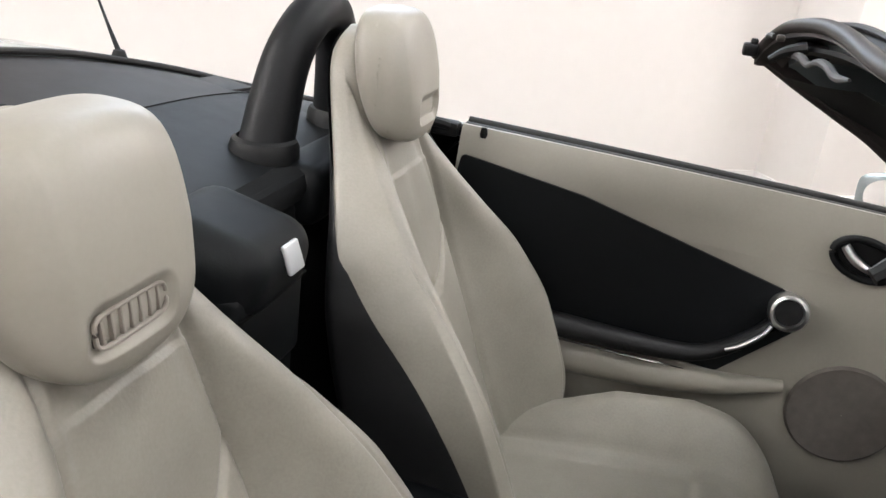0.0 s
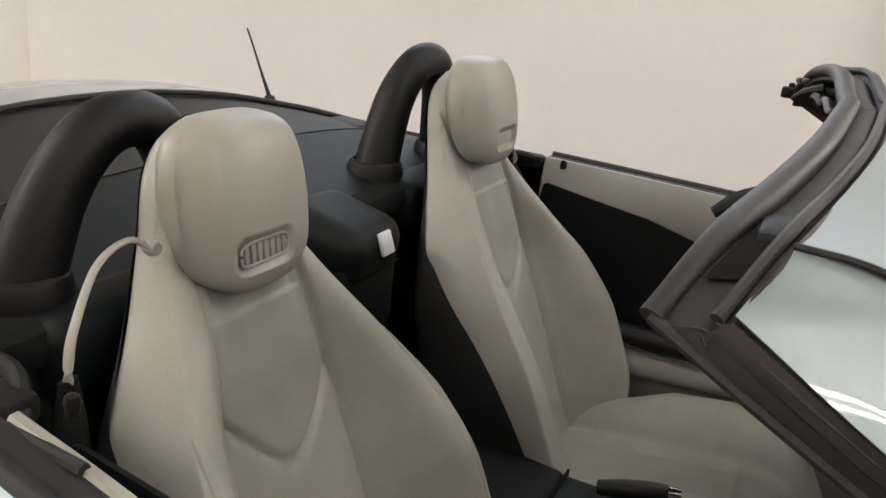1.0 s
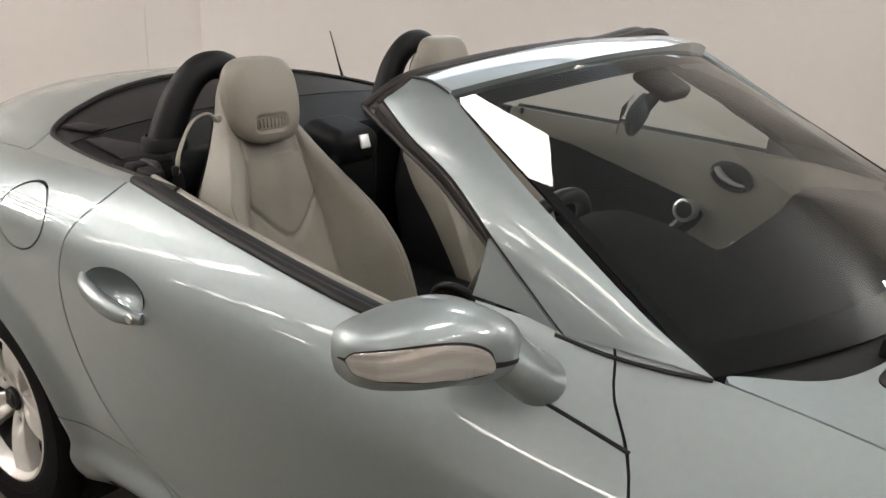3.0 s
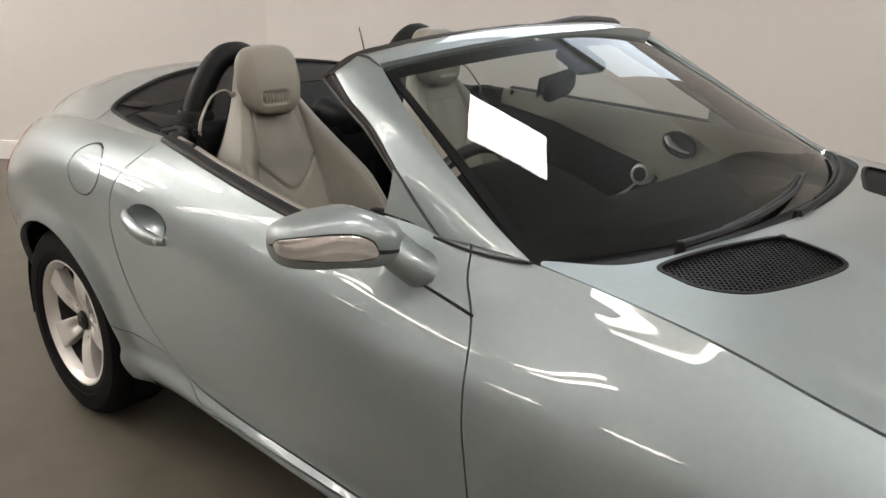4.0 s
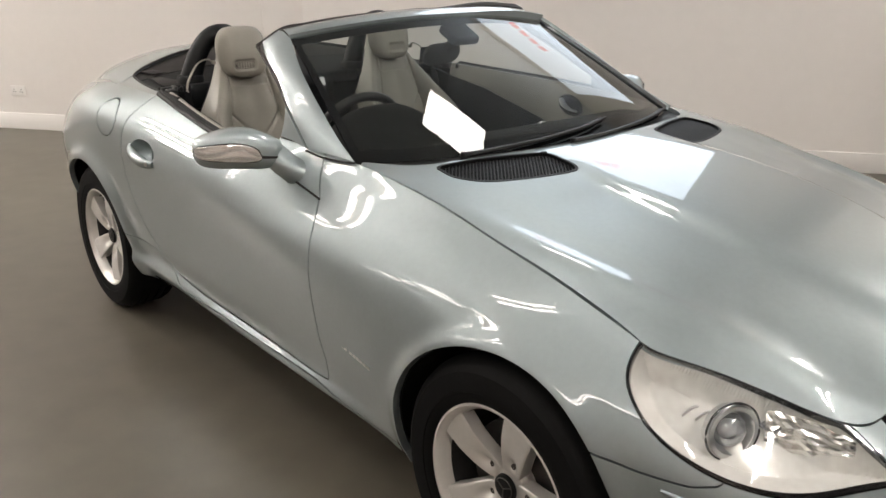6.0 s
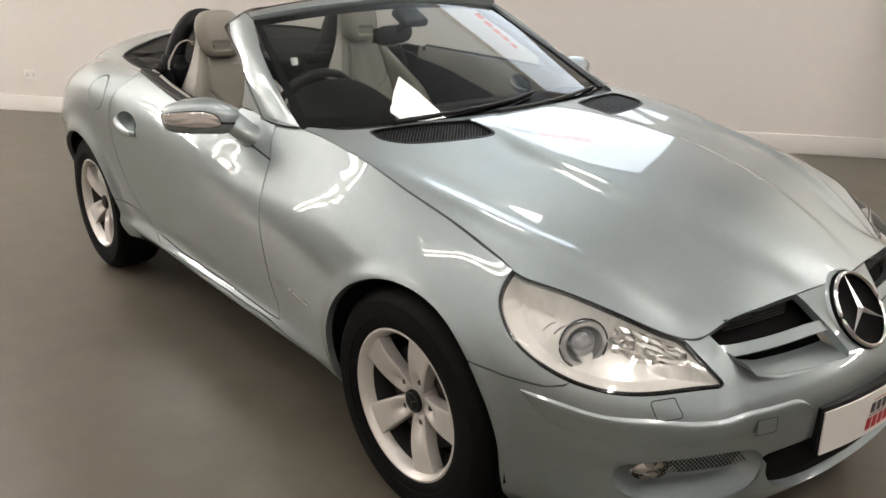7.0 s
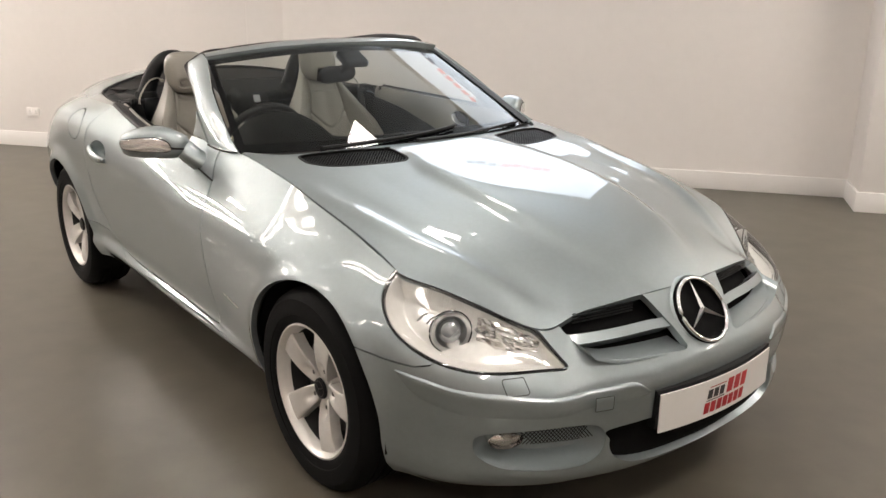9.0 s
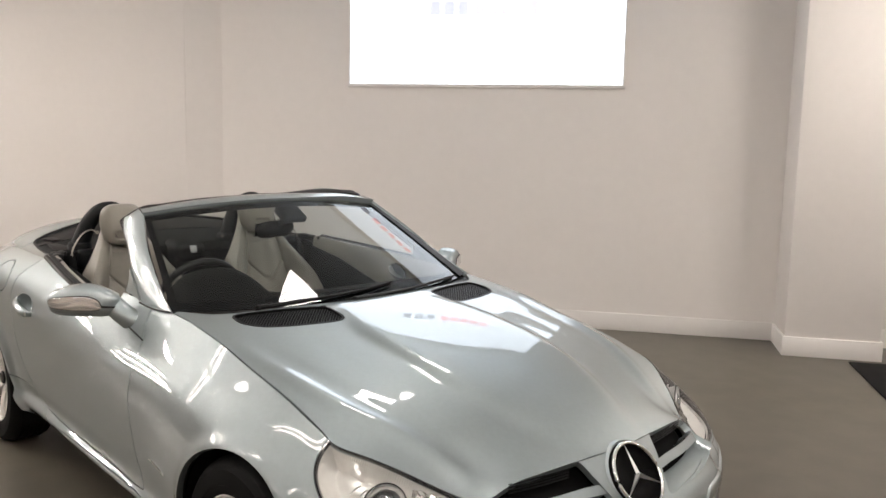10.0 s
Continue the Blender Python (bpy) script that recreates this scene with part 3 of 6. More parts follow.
# Panels of the right side; each is mirrored for the left.
door_skin = clip(clip(raw, lambda v: DOOR(v[:, 0], v[:, 2]) + GAP), lambda v: -HANDLE(v))
rest = clip(raw, lambda v: GAP - DOOR(v[:, 0], v[:, 2]))
rest = clip(clip(rest, lambda v: -FRONT_ARCH(v)), lambda v: -REAR_ARCH(v))
front = clip(rest, lambda v: -v[:, 0])
rear = clip(rest, lambda v: v[:, 0])
sill_f = clip(clip(front, lambda v: v[:, 0] - 1.2), lambda v: SILL(v) + GAP)
sill_r = clip(clip(rear, lambda v: -v[:, 0] - 1.2), lambda v: SILL(v) + GAP)
fender = clip(clip(front, lambda v: np.where(v[:, 0] > 1.2, GAP - SEAM(v), -1.0)), lambda v: np.where(v[:, 0] < 1.2, GAP - SILL(v), -1.0))
fender = clip(fender, lambda v: GAP - LAMP(v))
fender = clip(fender, lambda v: v[:, 0] - 1.80)
bumper = clip(clip(front, lambda v: np.where(v[:, 0] > 1.2, SEAM(v) + GAP, 1.0)), lambda v: GAP - LAMP(v))
for hole in (GRILLE, FOG, INTAKE, EMBLEM):
    bumper = clip(bumper, lambda v: -hole(v))
quarter = clip(clip(rear, lambda v: np.where(v[:, 0] > -1.2, GAP - SILL(v), -1.0)), lambda v: GAP - FUEL(v))
quarter = clip(quarter, lambda v: -1.80 - v[:, 0])
tail = clip(rear, lambda v: v[:, 0] + 1.80 + GAP)
fuel_flap = clip(clip(rear, lambda v: FUEL(v) + GAP), lambda v: v[:, 0])
both("front_fender", rim(fender, 0.02), PAINT)
both("rear_quarter", rim(quarter, 0.02), PAINT)
both("sill", rim(join(sill_f, sill_r), 0.02), PAINT)
part("front_bumper", rim(join(bumper, flip(bumper)), 0.022), PAINT, car)
part("rear_bumper", rim(join(tail, flip(tail)), 0.02), PAINT, car)
part("fuel_flap", rim(fuel_flap, 0.01), PAINT, car)
# The right door falls away forwards under its window line; ahead of it stands the mirror's sail panel.
BELT_Z = curve([(-0.80, 0.990), (-0.69, 0.972), (-0.573, 0.959), (-0.455, 0.945), (-0.338, 0.932), (-0.22, 0.918), (-0.103, 0.904), (0.015, 0.889), (0.132, 0.874), (0.25, 0.858), (0.37, 0.836), (0.47, 0.818)])
BELT_Y = curve([(-0.80, -0.748), (-0.69, -0.755), (-0.573, -0.767), (-0.455, -0.782), (-0.338, -0.791), (-0.22, -0.799), (-0.103, -0.803), (0.015, -0.801), (0.132, -0.796), (0.25, -0.788), (0.37, -0.775), (0.47, -0.762)])
right_skin = clip(door_skin, lambda v: np.minimum(v[:, 2] - BELT_Z(v[:, 0]), 0.150 - v[:, 0]))
DOORS = [part("door", rim(right_skin, 0.022), PAINT, car), part("door", rim(flip(door_skin), 0.022), PAINT, car)]
sail = np.linspace(0.15, 0.44, 14)
_share = (BELT_Z(sail) - BOTTOM(sail)) / (TOP(sail) - BOTTOM(sail))
sail_p = skin_point(np.array([s_at(q) for q in sail]), _share, 0.0)
part("sail_joint", tube(sail_p, 0.0032, 8, 40), SEAL, DOORS[0])

# A dark inner body close behind the panels, which closes the joints.
inner = clip(clip(skin(240, 40, out=-0.024, t1=0.985), lambda v: -FRONT_ARCH(v) - 0.004), lambda v: -REAR_ARCH(v) - 0.004)
inner = clip(clip(clip(inner, lambda v: 0.004 - LAMP(v)), lambda v: 0.01 - GRILLE(v)), lambda v: np.maximum(0.01 - FOG(v), -EMBLEM(v)))
inner = clip(inner, lambda v: 0.02 - HANDLE(v))
inner = clip(inner, lambda v: np.where((v[:, 0] > -0.72) & (v[:, 0] < 0.15), v[:, 2] - BELT_Z(v[:, 0]) + 0.02, -1.0))
both("inner_body", inner, BLACK_AND_SHADE, smooth=False)
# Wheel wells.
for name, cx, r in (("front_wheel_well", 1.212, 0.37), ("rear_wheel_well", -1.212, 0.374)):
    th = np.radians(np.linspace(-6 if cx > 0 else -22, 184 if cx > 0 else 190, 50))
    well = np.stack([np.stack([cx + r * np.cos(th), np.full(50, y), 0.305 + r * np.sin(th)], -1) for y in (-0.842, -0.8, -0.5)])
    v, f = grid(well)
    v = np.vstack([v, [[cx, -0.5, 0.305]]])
    both(name, (v, f + [(100 + k, 101 + k, 150) for k in range(49)]), BLACK_AND_SHADE, smooth=False)

# ---- hood ----
HOOD_MID = curve([(0.4, 0.958), (0.7, 0.942), (1.0, 0.915), (1.3, 0.871), (1.6, 0.798), (1.78, 0.735), (1.88, 0.688), (1.94, 0.655), (2.0, 0.61)])
HOOD_SIDE = curve([(0.4, 0.938), (0.51, 0.928), (0.85, 0.887), (1.05, 0.844), (1.28, 0.797), (1.45, 0.748), (1.55, 0.708), (1.65, 0.652), (1.75, 0.59), (1.9, 0.48), (2.0, 0.40)])

# Where the creases run on the hood: the spine's edge, and the ridge beside the fender.
SPINE = curve([(0.4, 0.20), (0.75, 0.21), (0.9, 0.25), (1.05, 0.285), (1.2, 0.289), (1.4, 0.277), (1.55, 0.252), (1.72, 0.201), (1.85, 0.145), (2.0, 0.10)])
RIDGE = curve([(0.4, 0.70), (0.8, 0.69), (1.04, 0.668), (1.2, 0.652), (1.4, 0.615), (1.5, 0.575), (1.63, 0.520), (1.76, 0.470), (1.85, 0.440), (2.1, 0.40)])


def hood_z(x, y):
    """Crowned across, with the raised spine between two long creases that close in on the nose."""
    a = np.abs(y)
    w = np.clip(a / 0.722, 0, 1.05)
    base = HOOD_SIDE(x) + (HOOD_MID(x) - HOOD_SIDE(x)) * (1 - w ** np.interp(x, [1.4, 1.75], [2.7, 2.15]))
    spine = SPINE(x)
    base = base - 0.019 / (1 + np.exp(-(a - spine) / 0.009)) * np.interp(x, [0.80, 1.05, 1.7, 1.9], [0.0, 1, 1, 0.3]) * np.clip((0.70 - a) / 0.25, 0, 1)
    ridge, rise = RIDGE(x), np.interp(x, [0.85, 1.05, 1.2, 1.7, 1.80, 1.86], [0, 0.6, 1, 1, 0.5, 0])
    return base + rise * (0.0105 * np.exp(-((a - ridge) / 0.023) ** 2) - 0.0040 * np.exp(-((a - ridge + 0.062) / 0.030) ** 2))


# The hood's front edge follows the upper edge of the skin.
_s = np.linspace(0, s_at(1.47), 90)
_edge = skin_point(_s, 1.0)
_front = np.stack([_edge[::-1, 0] - 0.002, -_edge[::-1, 1]], 1)
_side = np.stack([np.linspace(0.53, 1.44, 30), -skin_point(np.array([s_at(q) for q in np.linspace(0.53, 1.44, 30)]), 1.0)[:, 1] - 0.002], 1)
_half = np.vstack([_side, _front[_front[:, 0] > 1.47]])
_rear = spline([(0.52, -0.70), (0.64, -0.60), (0.705, -0.40), (0.745, -0.18), (0.755, 0.0), (0.745, 0.18), (0.705, 0.40), (0.64, 0.60), (0.52, 0.70)], 60)
HOOD = poly_sdf(np.vstack([_half, _half[::-1] * np.array([1, -1]), _rear]))
VENT = poly_sdf(smooth_poly([(0.678, 0.566), (0.725, 0.590), (0.785, 0.586), (0.849, 0.532), (0.897, 0.40), (0.917, 0.292), (0.898, 0.258), (0.84, 0.248), (0.776, 0.256), (0.742, 0.33), (0.705, 0.44)], 90))
hx, hy = np.linspace(0.45, 2.04, 200), np.linspace(-0.76, 0.76, 240)
HX, HY = np.meshgrid(hx, hy, indexing="ij")
HZ = blurred(blurred(hood_z(HX, HY), 1.5, 0), 1.5, 1)
# The leading edge is drawn down to meet the bumper and the lamps.
_ex, _ey, _ez = _edge[:, 0], -_edge[:, 1], _edge[:, 2]
def at_hood(z, x, y):
    """The height field z read at a place."""
    i, j = np.clip((x - hx[0]) / (hx[1] - hx[0]), 0, 198.99), np.clip((y - hy[0]) / (hy[1] - hy[0]), 0, 238.99)
    p, q = i.astype(int), j.astype(int)
    u, w = i - p, j - q
    return (z[p, q] * (1 - u) + z[p + 1, q] * u) * (1 - w) + (z[p, q + 1] * (1 - u) + z[p + 1, q + 1] * u) * w


for width in (0.16, 0.06):
    _miss = _ez - at_hood(HZ, _ex, _ey)
    _gap = np.sqrt((HX[..., None] - _ex) ** 2 + (np.abs(HY)[..., None] - _ey) ** 2)
    _wt = np.exp(-(_gap / 0.035)) + 1e-9
    _fill = (_wt * _miss).sum(-1) / _wt.sum(-1)
    HZ = HZ + _fill * np.exp(-(_gap.min(-1) / width) ** 2) * np.clip((HX - 1.2) / 0.3, 0, 1)
HZ = blurred(blurred(HZ, 1.2, 0), 1.2, 1)
hood_grid = grid(np.stack([HX, HY, HZ], -1))
hood_mesh = clip(clip(hood_grid, lambda v: HOOD(v[:, 0], v[:, 1]) + 0.0006), lambda v: -VENT(v[:, 0], np.abs(v[:, 1])))
hood = part("hood", rim(clip(hood_mesh, lambda v: -EMBLEM(v)), 0.02), PAINT, car)


def hood_at(x, y):
    """Height of the hood over a place."""
    i, j = np.clip((np.asarray(x) - hx[0]) / (hx[1] - hx[0]), 0, 198.99), np.clip((np.asarray(y) - hy[0]) / (hy[1] - hy[0]), 0, 238.99)
    a, b = i.astype(int), j.astype(int)
    u, w = i - a, j - b
    return (HZ[a, b] * (1 - u) + HZ[a + 1, b] * u) * (1 - w) + (HZ[a, b + 1] * (1 - u) + HZ[a + 1, b + 1] * u) * w


# Hood vents: a frame, a well blackened for shade, a mesh of diagonal bars.
for side in (1, -1):
    sub = (lambda m: m) if side == -1 else flip
    half = clip(hood_grid, lambda v: -v[:, 1])
    frame_m = clip(clip(half, lambda v: VENT(v[:, 0], v[:, 1]) + 0.0015), lambda v: -0.009 - VENT(v[:, 0], v[:, 1]))
    frame_m = (frame_m[0] + np.array([0, 0, 0.001]), frame_m[1])
    vent = part("hood_vent", sub(shell(frame_m, 0.014)), BLACK_PLASTIC, car, "black plastic honeycomb air vent set in the hood")
    well = clip(half, lambda v: VENT(v[:, 0], v[:, 1]) + 0.002)
    part("vent_well", sub((well[0] - np.array([0, 0, 0.022]), well[1])), BLACK_AND_SHADE, vent)
    bars = []
    inside = lambda p: VENT(p[:, 0], p[:, 1]) < -0.006
    for lean in (1, -1):
        for k in np.arange(-0.6, 1.6, 0.0125):
            q = np.stack([np.linspace(0.66, 0.94, 60), k + lean * 0.9 * np.linspace(-0.14, 0.14, 60)], 1)
            ok = inside(q)
            if ok.sum() > 2:
                q = q[ok]
                p = np.stack([q[:, 0], q[:, 1], hood_at(q[:, 0], q[:, 1]) - 0.007], 1)
                if (np.diff(q[:, 0]) < 0.01).all():
                    n2 = np.array([-lean * 0.66, 0.75, 0]) * 0.0016
                    ring = np.stack([p - n2, p + n2 + [0, 0, 0], p + n2 - [0, 0, 0.006], p - n2 - [0, 0, 0.006]], 1)
                    v, f = grid(ring, wrap_v=True)
                    bars.append((v, f))
    part("mesh", sub(join(*bars)), BLACK_PLASTIC, vent, smooth=False)
part("bonnet_washer_jet", box((0.012, 0.02, 0.008), (0.782, -0.268, hood_at(0.782, -0.268) + 0.003), 0.003), BLACK_PLASTIC, hood)

# ---- front end ----
# Headlights.
for side in (1, -1):
    sub = (lambda m: m) if side == 1 else flip
    patch = clip(clip(skin(420, 110, s0=0.2, s1=s_at(1.3)), lambda v: LAMP(v) + 0.0005), lambda v: 1.3 - v[:, 0])
    n = normals(patch)
    rim_line = HOOD_LINE[::2] * np.array([1, -1, 1])
    inside_lamp = lambda v: np.maximum(LAMP(v), -np.sqrt(((v[:, None] - rim_line[None]) ** 2).sum(-1)).min(1))
    bed_v = patch[0] - n * (0.006 + 0.060 * np.clip(-inside_lamp(patch[0]) / 0.035, 0, 1)[:, None] ** 0.6)
    lamp = part("headlight", sub(shell(clip(patch, lambda v: -0.0045 - inside_lamp(v)), 0.012)), GLOSS_BLACK, car, "clear-lens headlight with a projector lamp")
    part("reflector_housing", sub((bed_v, patch[1])), HOUSING, lamp)
    part("lens", sub((patch[0] + n * 0.0012, patch[1])), LENS, lamp).visible_shadow = False
    c = Vector((1.658, -0.681, 0.612))
    face = Vector((0.90, -0.42, 0.10)).normalized().to_track_quat("Y", "Z").to_matrix().to_4x4()
    m = Matrix.Translation(c) @ face
    part("projector_ring", sub(moved(lathe([(0.036, -0.03), (0.05, -0.02), (0.055, 0.0), (0.052, 0.008), (0.044, 0.009), (0.036, -0.004), (0.034, -0.008)]), m)), SATIN, lamp)
    part("projector_lens", sub(moved(lathe([(0.034, -0.012), (0.033, 0.0), (0.026, 0.010), (0.015, 0.016), (0.001, 0.018)]), m)), DOME, lamp)
    part("projector_gasket", sub(moved(tube(np.stack([0.0575 * np.cos(np.linspace(0, 2 * np.pi, 24, endpoint=False)), np.full(24, 0.004), 0.0575 * np.sin(np.linspace(0, 2 * np.pi, 24, endpoint=False))], 1), 0.0022, 6, 60, closed=True), m)), GLOSS_BLACK, lamp)
    # Main beam: a wide field of cut chrome facets with its dark bulb opening.
    rng = np.random.default_rng(4)
    fa, fz = np.meshgrid(np.linspace(0.235, 0.400, 14), np.linspace(0.555, 0.668, 10), indexing="ij")
    fz = 0.585 + (fz - 0.585) * np.where(fz > 0.585, 0.72, 1.0) * np.interp(fa, [0.235, 0.30, 0.40], [1.0, 0.85, 0.35]) - np.clip(fa - 0.30, 0, 1) * 0.10
    out = 0.052 * np.sin(np.pi * (fa + 0.04) / 0.56) - 0.040 - 0.10 * np.abs(fz - 0.60 + np.clip(fa - 0.30, 0, 1) * 0.25) + rng.normal(0, 0.0030, fa.shape)
    field = np.stack([1.486 + 0.842 * fa + 0.539 * out, -0.734 + 0.539 * fa - 0.842 * out, fz], -1)
    v, f = grid(field)
    part("main_beam_reflector", sub((v, [tuple(reversed(g)) for g in f])), REFLECTOR, lamp, smooth=False)
    m2 = Matrix.Translation((1.712, -0.600, 0.607)) @ Vector((0.90, -0.42, 0.10)).normalized().to_track_quat("Y", "Z").to_matrix().to_4x4()
    part("main_beam_bulb", sub(moved(lathe([(0.001, 0.0), (0.012, -0.002), (0.0195, -0.012), (0.020, -0.03)], 24), m2 @ Matrix.Diagonal((1.3, 1, 0.45, 1)))), DOME, lamp)
    for k in range(4):
        e = np.linspace(0.0, 1.0, 9)
        arc = np.stack([1.584 + 0.020 * k + 0.020 * e, -0.734 + 0.016 * k + 0.020 * e - 0.008 * k * e, 0.632 - 0.006 * k + 0.022 * np.sin(e * 1.5)], 1)
        part("reflector_rib", sub(tube(arc, 0.0026, 6, 16)), SATIN, lamp)

# Bumper strip, washer cover, towing-eye cover.
strip_s0, strip_s1 = 0.29, 0.998
ss, tt = np.linspace(strip_s0, strip_s1, 160), np.linspace(0, 1, 14)
z_top = blurred(np.interp(ss, [0.29, 0.330, 0.43, 0.66, 0.76, 0.83, 0.905, 0.998], [0.462, 0.494, 0.486, 0.483, 0.483, 0.490, 0.507, 0.518]), 4.0)
z_low = blurred(np.interp(ss, [0.29, 0.38, 0.60, 0.77, 0.85, 0.93, 0.97, 0.998], [0.448, 0.444, 0.430, 0.417, 0.432, 0.455, 0.482, 0.514]), 4.0)
zz = z_low[:, None] + tt[None] * (z_top - z_low)[:, None]
xo = np.interp(ss, ALONG, OUTLINE[:, 0])
share = (zz - BOTTOM(xo)[:, None]) / (TOP(xo) - BOTTOM(xo))[:, None]
v, f = grid(skin_point(ss[:, None], share, 0.0008 + 0.0062 * np.interp(tt, [0, 0.15, 0.55, 0.80, 0.90, 0.96, 1], [0, 0.25, 0.62, 0.98, 1.0, 0.75, 0.0])))
both("bumper_strip", (v, [tuple(reversed(q)) for q in f]), PAINT)
_CAP = poly_sdf([(0.002, 0.002), (0.046, 0.002), (0.062, -0.026), (0.016, -0.028)], 0.004)
cap_grid = skin(220, 120, s0=0.3, s1=s_at(1.7), t0=0.4, t1=0.85, out=0.0018)
cap = lambda v: np.where(v[:, 0] > 1.7, _CAP((v[:, 0] - 1.84) * 0.72 + (0.655 - np.abs(v[:, 1])) * 0.69, v[:, 2] - 0.523), 1.0)
both("washer_cover", rim(clip(cap_grid, cap), 0.004), PAINT)
both("washer_cover_joint", clip(clip((cap_grid[0] * 1.0, cap_grid[1]), lambda v: cap(v) - 0.0022), lambda v: 0.0002 - cap(v)), SEAL)
_TOW = lambda v: np.where(v[:, 0] > 1.8, np.maximum(np.abs(-v[:, 1] - 0.432) - 0.024, np.abs(v[:, 2] - 0.455) - 0.018), 1.0)
tow_grid = skin(160, 120, s0=0.2, s1=0.6, t0=0.4, t1=0.75, out=0.0108)
part("towing_eye_cover", rim(clip(tow_grid, _TOW), 0.004), PAINT, car)
part("towing_eye_joint", clip(clip(tow_grid, lambda v: _TOW(v) - 0.0016), lambda v: 0.0001 - _TOW(v)), SEAL, car)

# Grille: backs blackened as shaded depth, a painted vane in each half, a ledge below.
deep = skin(300, 90, s0=0.05, s1=0.62, t0=0.5)
for side in (1, -1):
    sub = (lambda m: m) if side == 1 else flip
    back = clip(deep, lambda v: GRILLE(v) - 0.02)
    grille = part("grille", sub((back[0] - np.array([0.075, 0, 0.012]), back[1])), BLACK_AND_SHADE, car, "dark radiator grille opening with a silver vane")
    vane_z = lambda v: np.abs(v[:, 2] - np.interp(np.abs(v[:, 1]), [0.10, 0.2, 0.35, 0.46], [0.597, 0.600, 0.599, 0.599])) - 0.0105
    vane = clip(clip(deep, lambda v: GRILLE(v) + 0.001), vane_z)
    part("vane", sub(shell((vane[0] - np.array([0.008, 0, 0]), vane[1]), 0.05)), PAINT, grille)
    ys = np.linspace(0.11, 0.45, 30)
    ledge = []
    for dx, dz in ((-0.012, -0.004), (-0.045, 0.002), (-0.085, 0.012)):
        xs = np.interp(ys, OUTLINE[:250, 1], OUTLINE[:250, 0]) - 0.024
        zs = np.interp(ys, [0.11, 0.36, 0.43, 0.455], [0.533, 0.545, 0.565, 0.60])
        ledge.append(np.stack([xs + dx, -ys, zs + dz], -1))
    v, f = grid(np.array(ledge))
    part("ledge", sub((v, f)), PAINT, grille)
    for k in range(4):
        z = 0.632 + 0.008 * k
        yk = np.linspace(0.20, 0.415, 30)
        xs = np.interp(yk, HOOD_LINE[::-1, 1], HOOD_LINE[::-1, 0])
        part("slat", sub(tube(np.stack([xs - 0.005, -yk, np.full(30, z - 0.006)], 1)[::4], 0.0022, 6, 12)), BLACK_PLASTIC, grille)
# The three-armed emblem in its ring.
tilt = Vector((0.81, 0, 0.588)).normalized().to_track_quat("Y", "Z").to_matrix().to_4x4()
m = Matrix.Translation((1.962, 0, 0.610)) @ tilt @ Matrix.Diagonal((1.045, 1, 1.045, 1))
emblem = part("emblem", moved(lathe([(0.001, -0.030), (0.070, -0.026), (0.088, -0.012), (0.092, -0.003), (0.097, -0.02), (0.097, -0.05)], 64), m), BLACK_AND_SHADE, car, "chrome three-armed star in a ring")
th = np.linspace(0, 2 * np.pi, 60, endpoint=False)
part("ring", moved(tube(np.stack([0.090 * np.cos(th), 0 * th, 0.090 * np.sin(th)], 1)[::3], 0.0055, 10, 72, closed=True), m), CHROME, emblem)
arms = []
for k in range(3):
    a = math.radians(90 + 120 * k)
    d, o = np.array([math.cos(a), 0, math.sin(a)]), np.array([-math.sin(a), 0, math.cos(a)])
    pts = [0.089 * d, 0.0075 * o + 0.008 * d, np.array([0, 0.008, 0]), -0.0075 * o + 0.008 * d, np.array([0, -0.006, 0])]
    arms.append((np.array(pts), [(0, 2, 1), (0, 3, 2), (0, 1, 4), (0, 4, 3)]))
part("star", moved(join(*arms), m), SATIN, emblem, smooth=False)
ringm = lathe([(0.098, -0.045), (0.0985, -0.014), (0.101, -0.009), (0.106, -0.014), (0.113, -0.045)], 64)
part("emblem_surround", moved(ringm, m), PAINT, emblem)

# Number board: a curved white board on a dark holder, with bars for its writing.
def board(y0, y1, z0, z1, out, n=24):
    y = np.linspace(y0, y1, n)
    bx = 2.052 - 0.42 * y ** 2 + out
    p = np.stack([np.stack([bx, y, np.full(n, z)], -1) for z in (z0, z1)], 1)
    v, f = grid(p)
    return v, f


plate = part("number_board", shell(board(-0.262, 0.262, 0.334, 0.447, 0.012), 0.004), BOARD, car, "white show plate with red and black bars of writing")
part("holder", shell(board(-0.27, 0.27, 0.345, 0.457, 0.006), 0.03), BLACK_PLASTIC, plate)
def slanted(y0, y1, z0, z1):
    v, f = board(y0, y1, z0, z1, 0.0128, 6)
    v[:, 1] += (v[:, 2] - 0.349) * 0.16
    return v, f


for count, y0, y1, z0, z1, mat in ((3, -0.092, -0.014, 0.390, 0.417, INK), (3, -0.006, 0.098, 0.387, 0.430, RED_INK), (7, -0.098, 0.094, 0.347, 0.379, RED_INK)):
    step = (y1 - y0) / count
    for k in range(count):
        part("word_bar", slanted(y0 + k * step, y0 + (k + 0.8) * step, z0, z1), mat, plate)
for z0, mat in ((0.4225, RED_INK), (0.3835, INK)):
    part("rule_bar", slanted(-0.094, -0.014, z0, z0 + 0.0028), mat, plate)

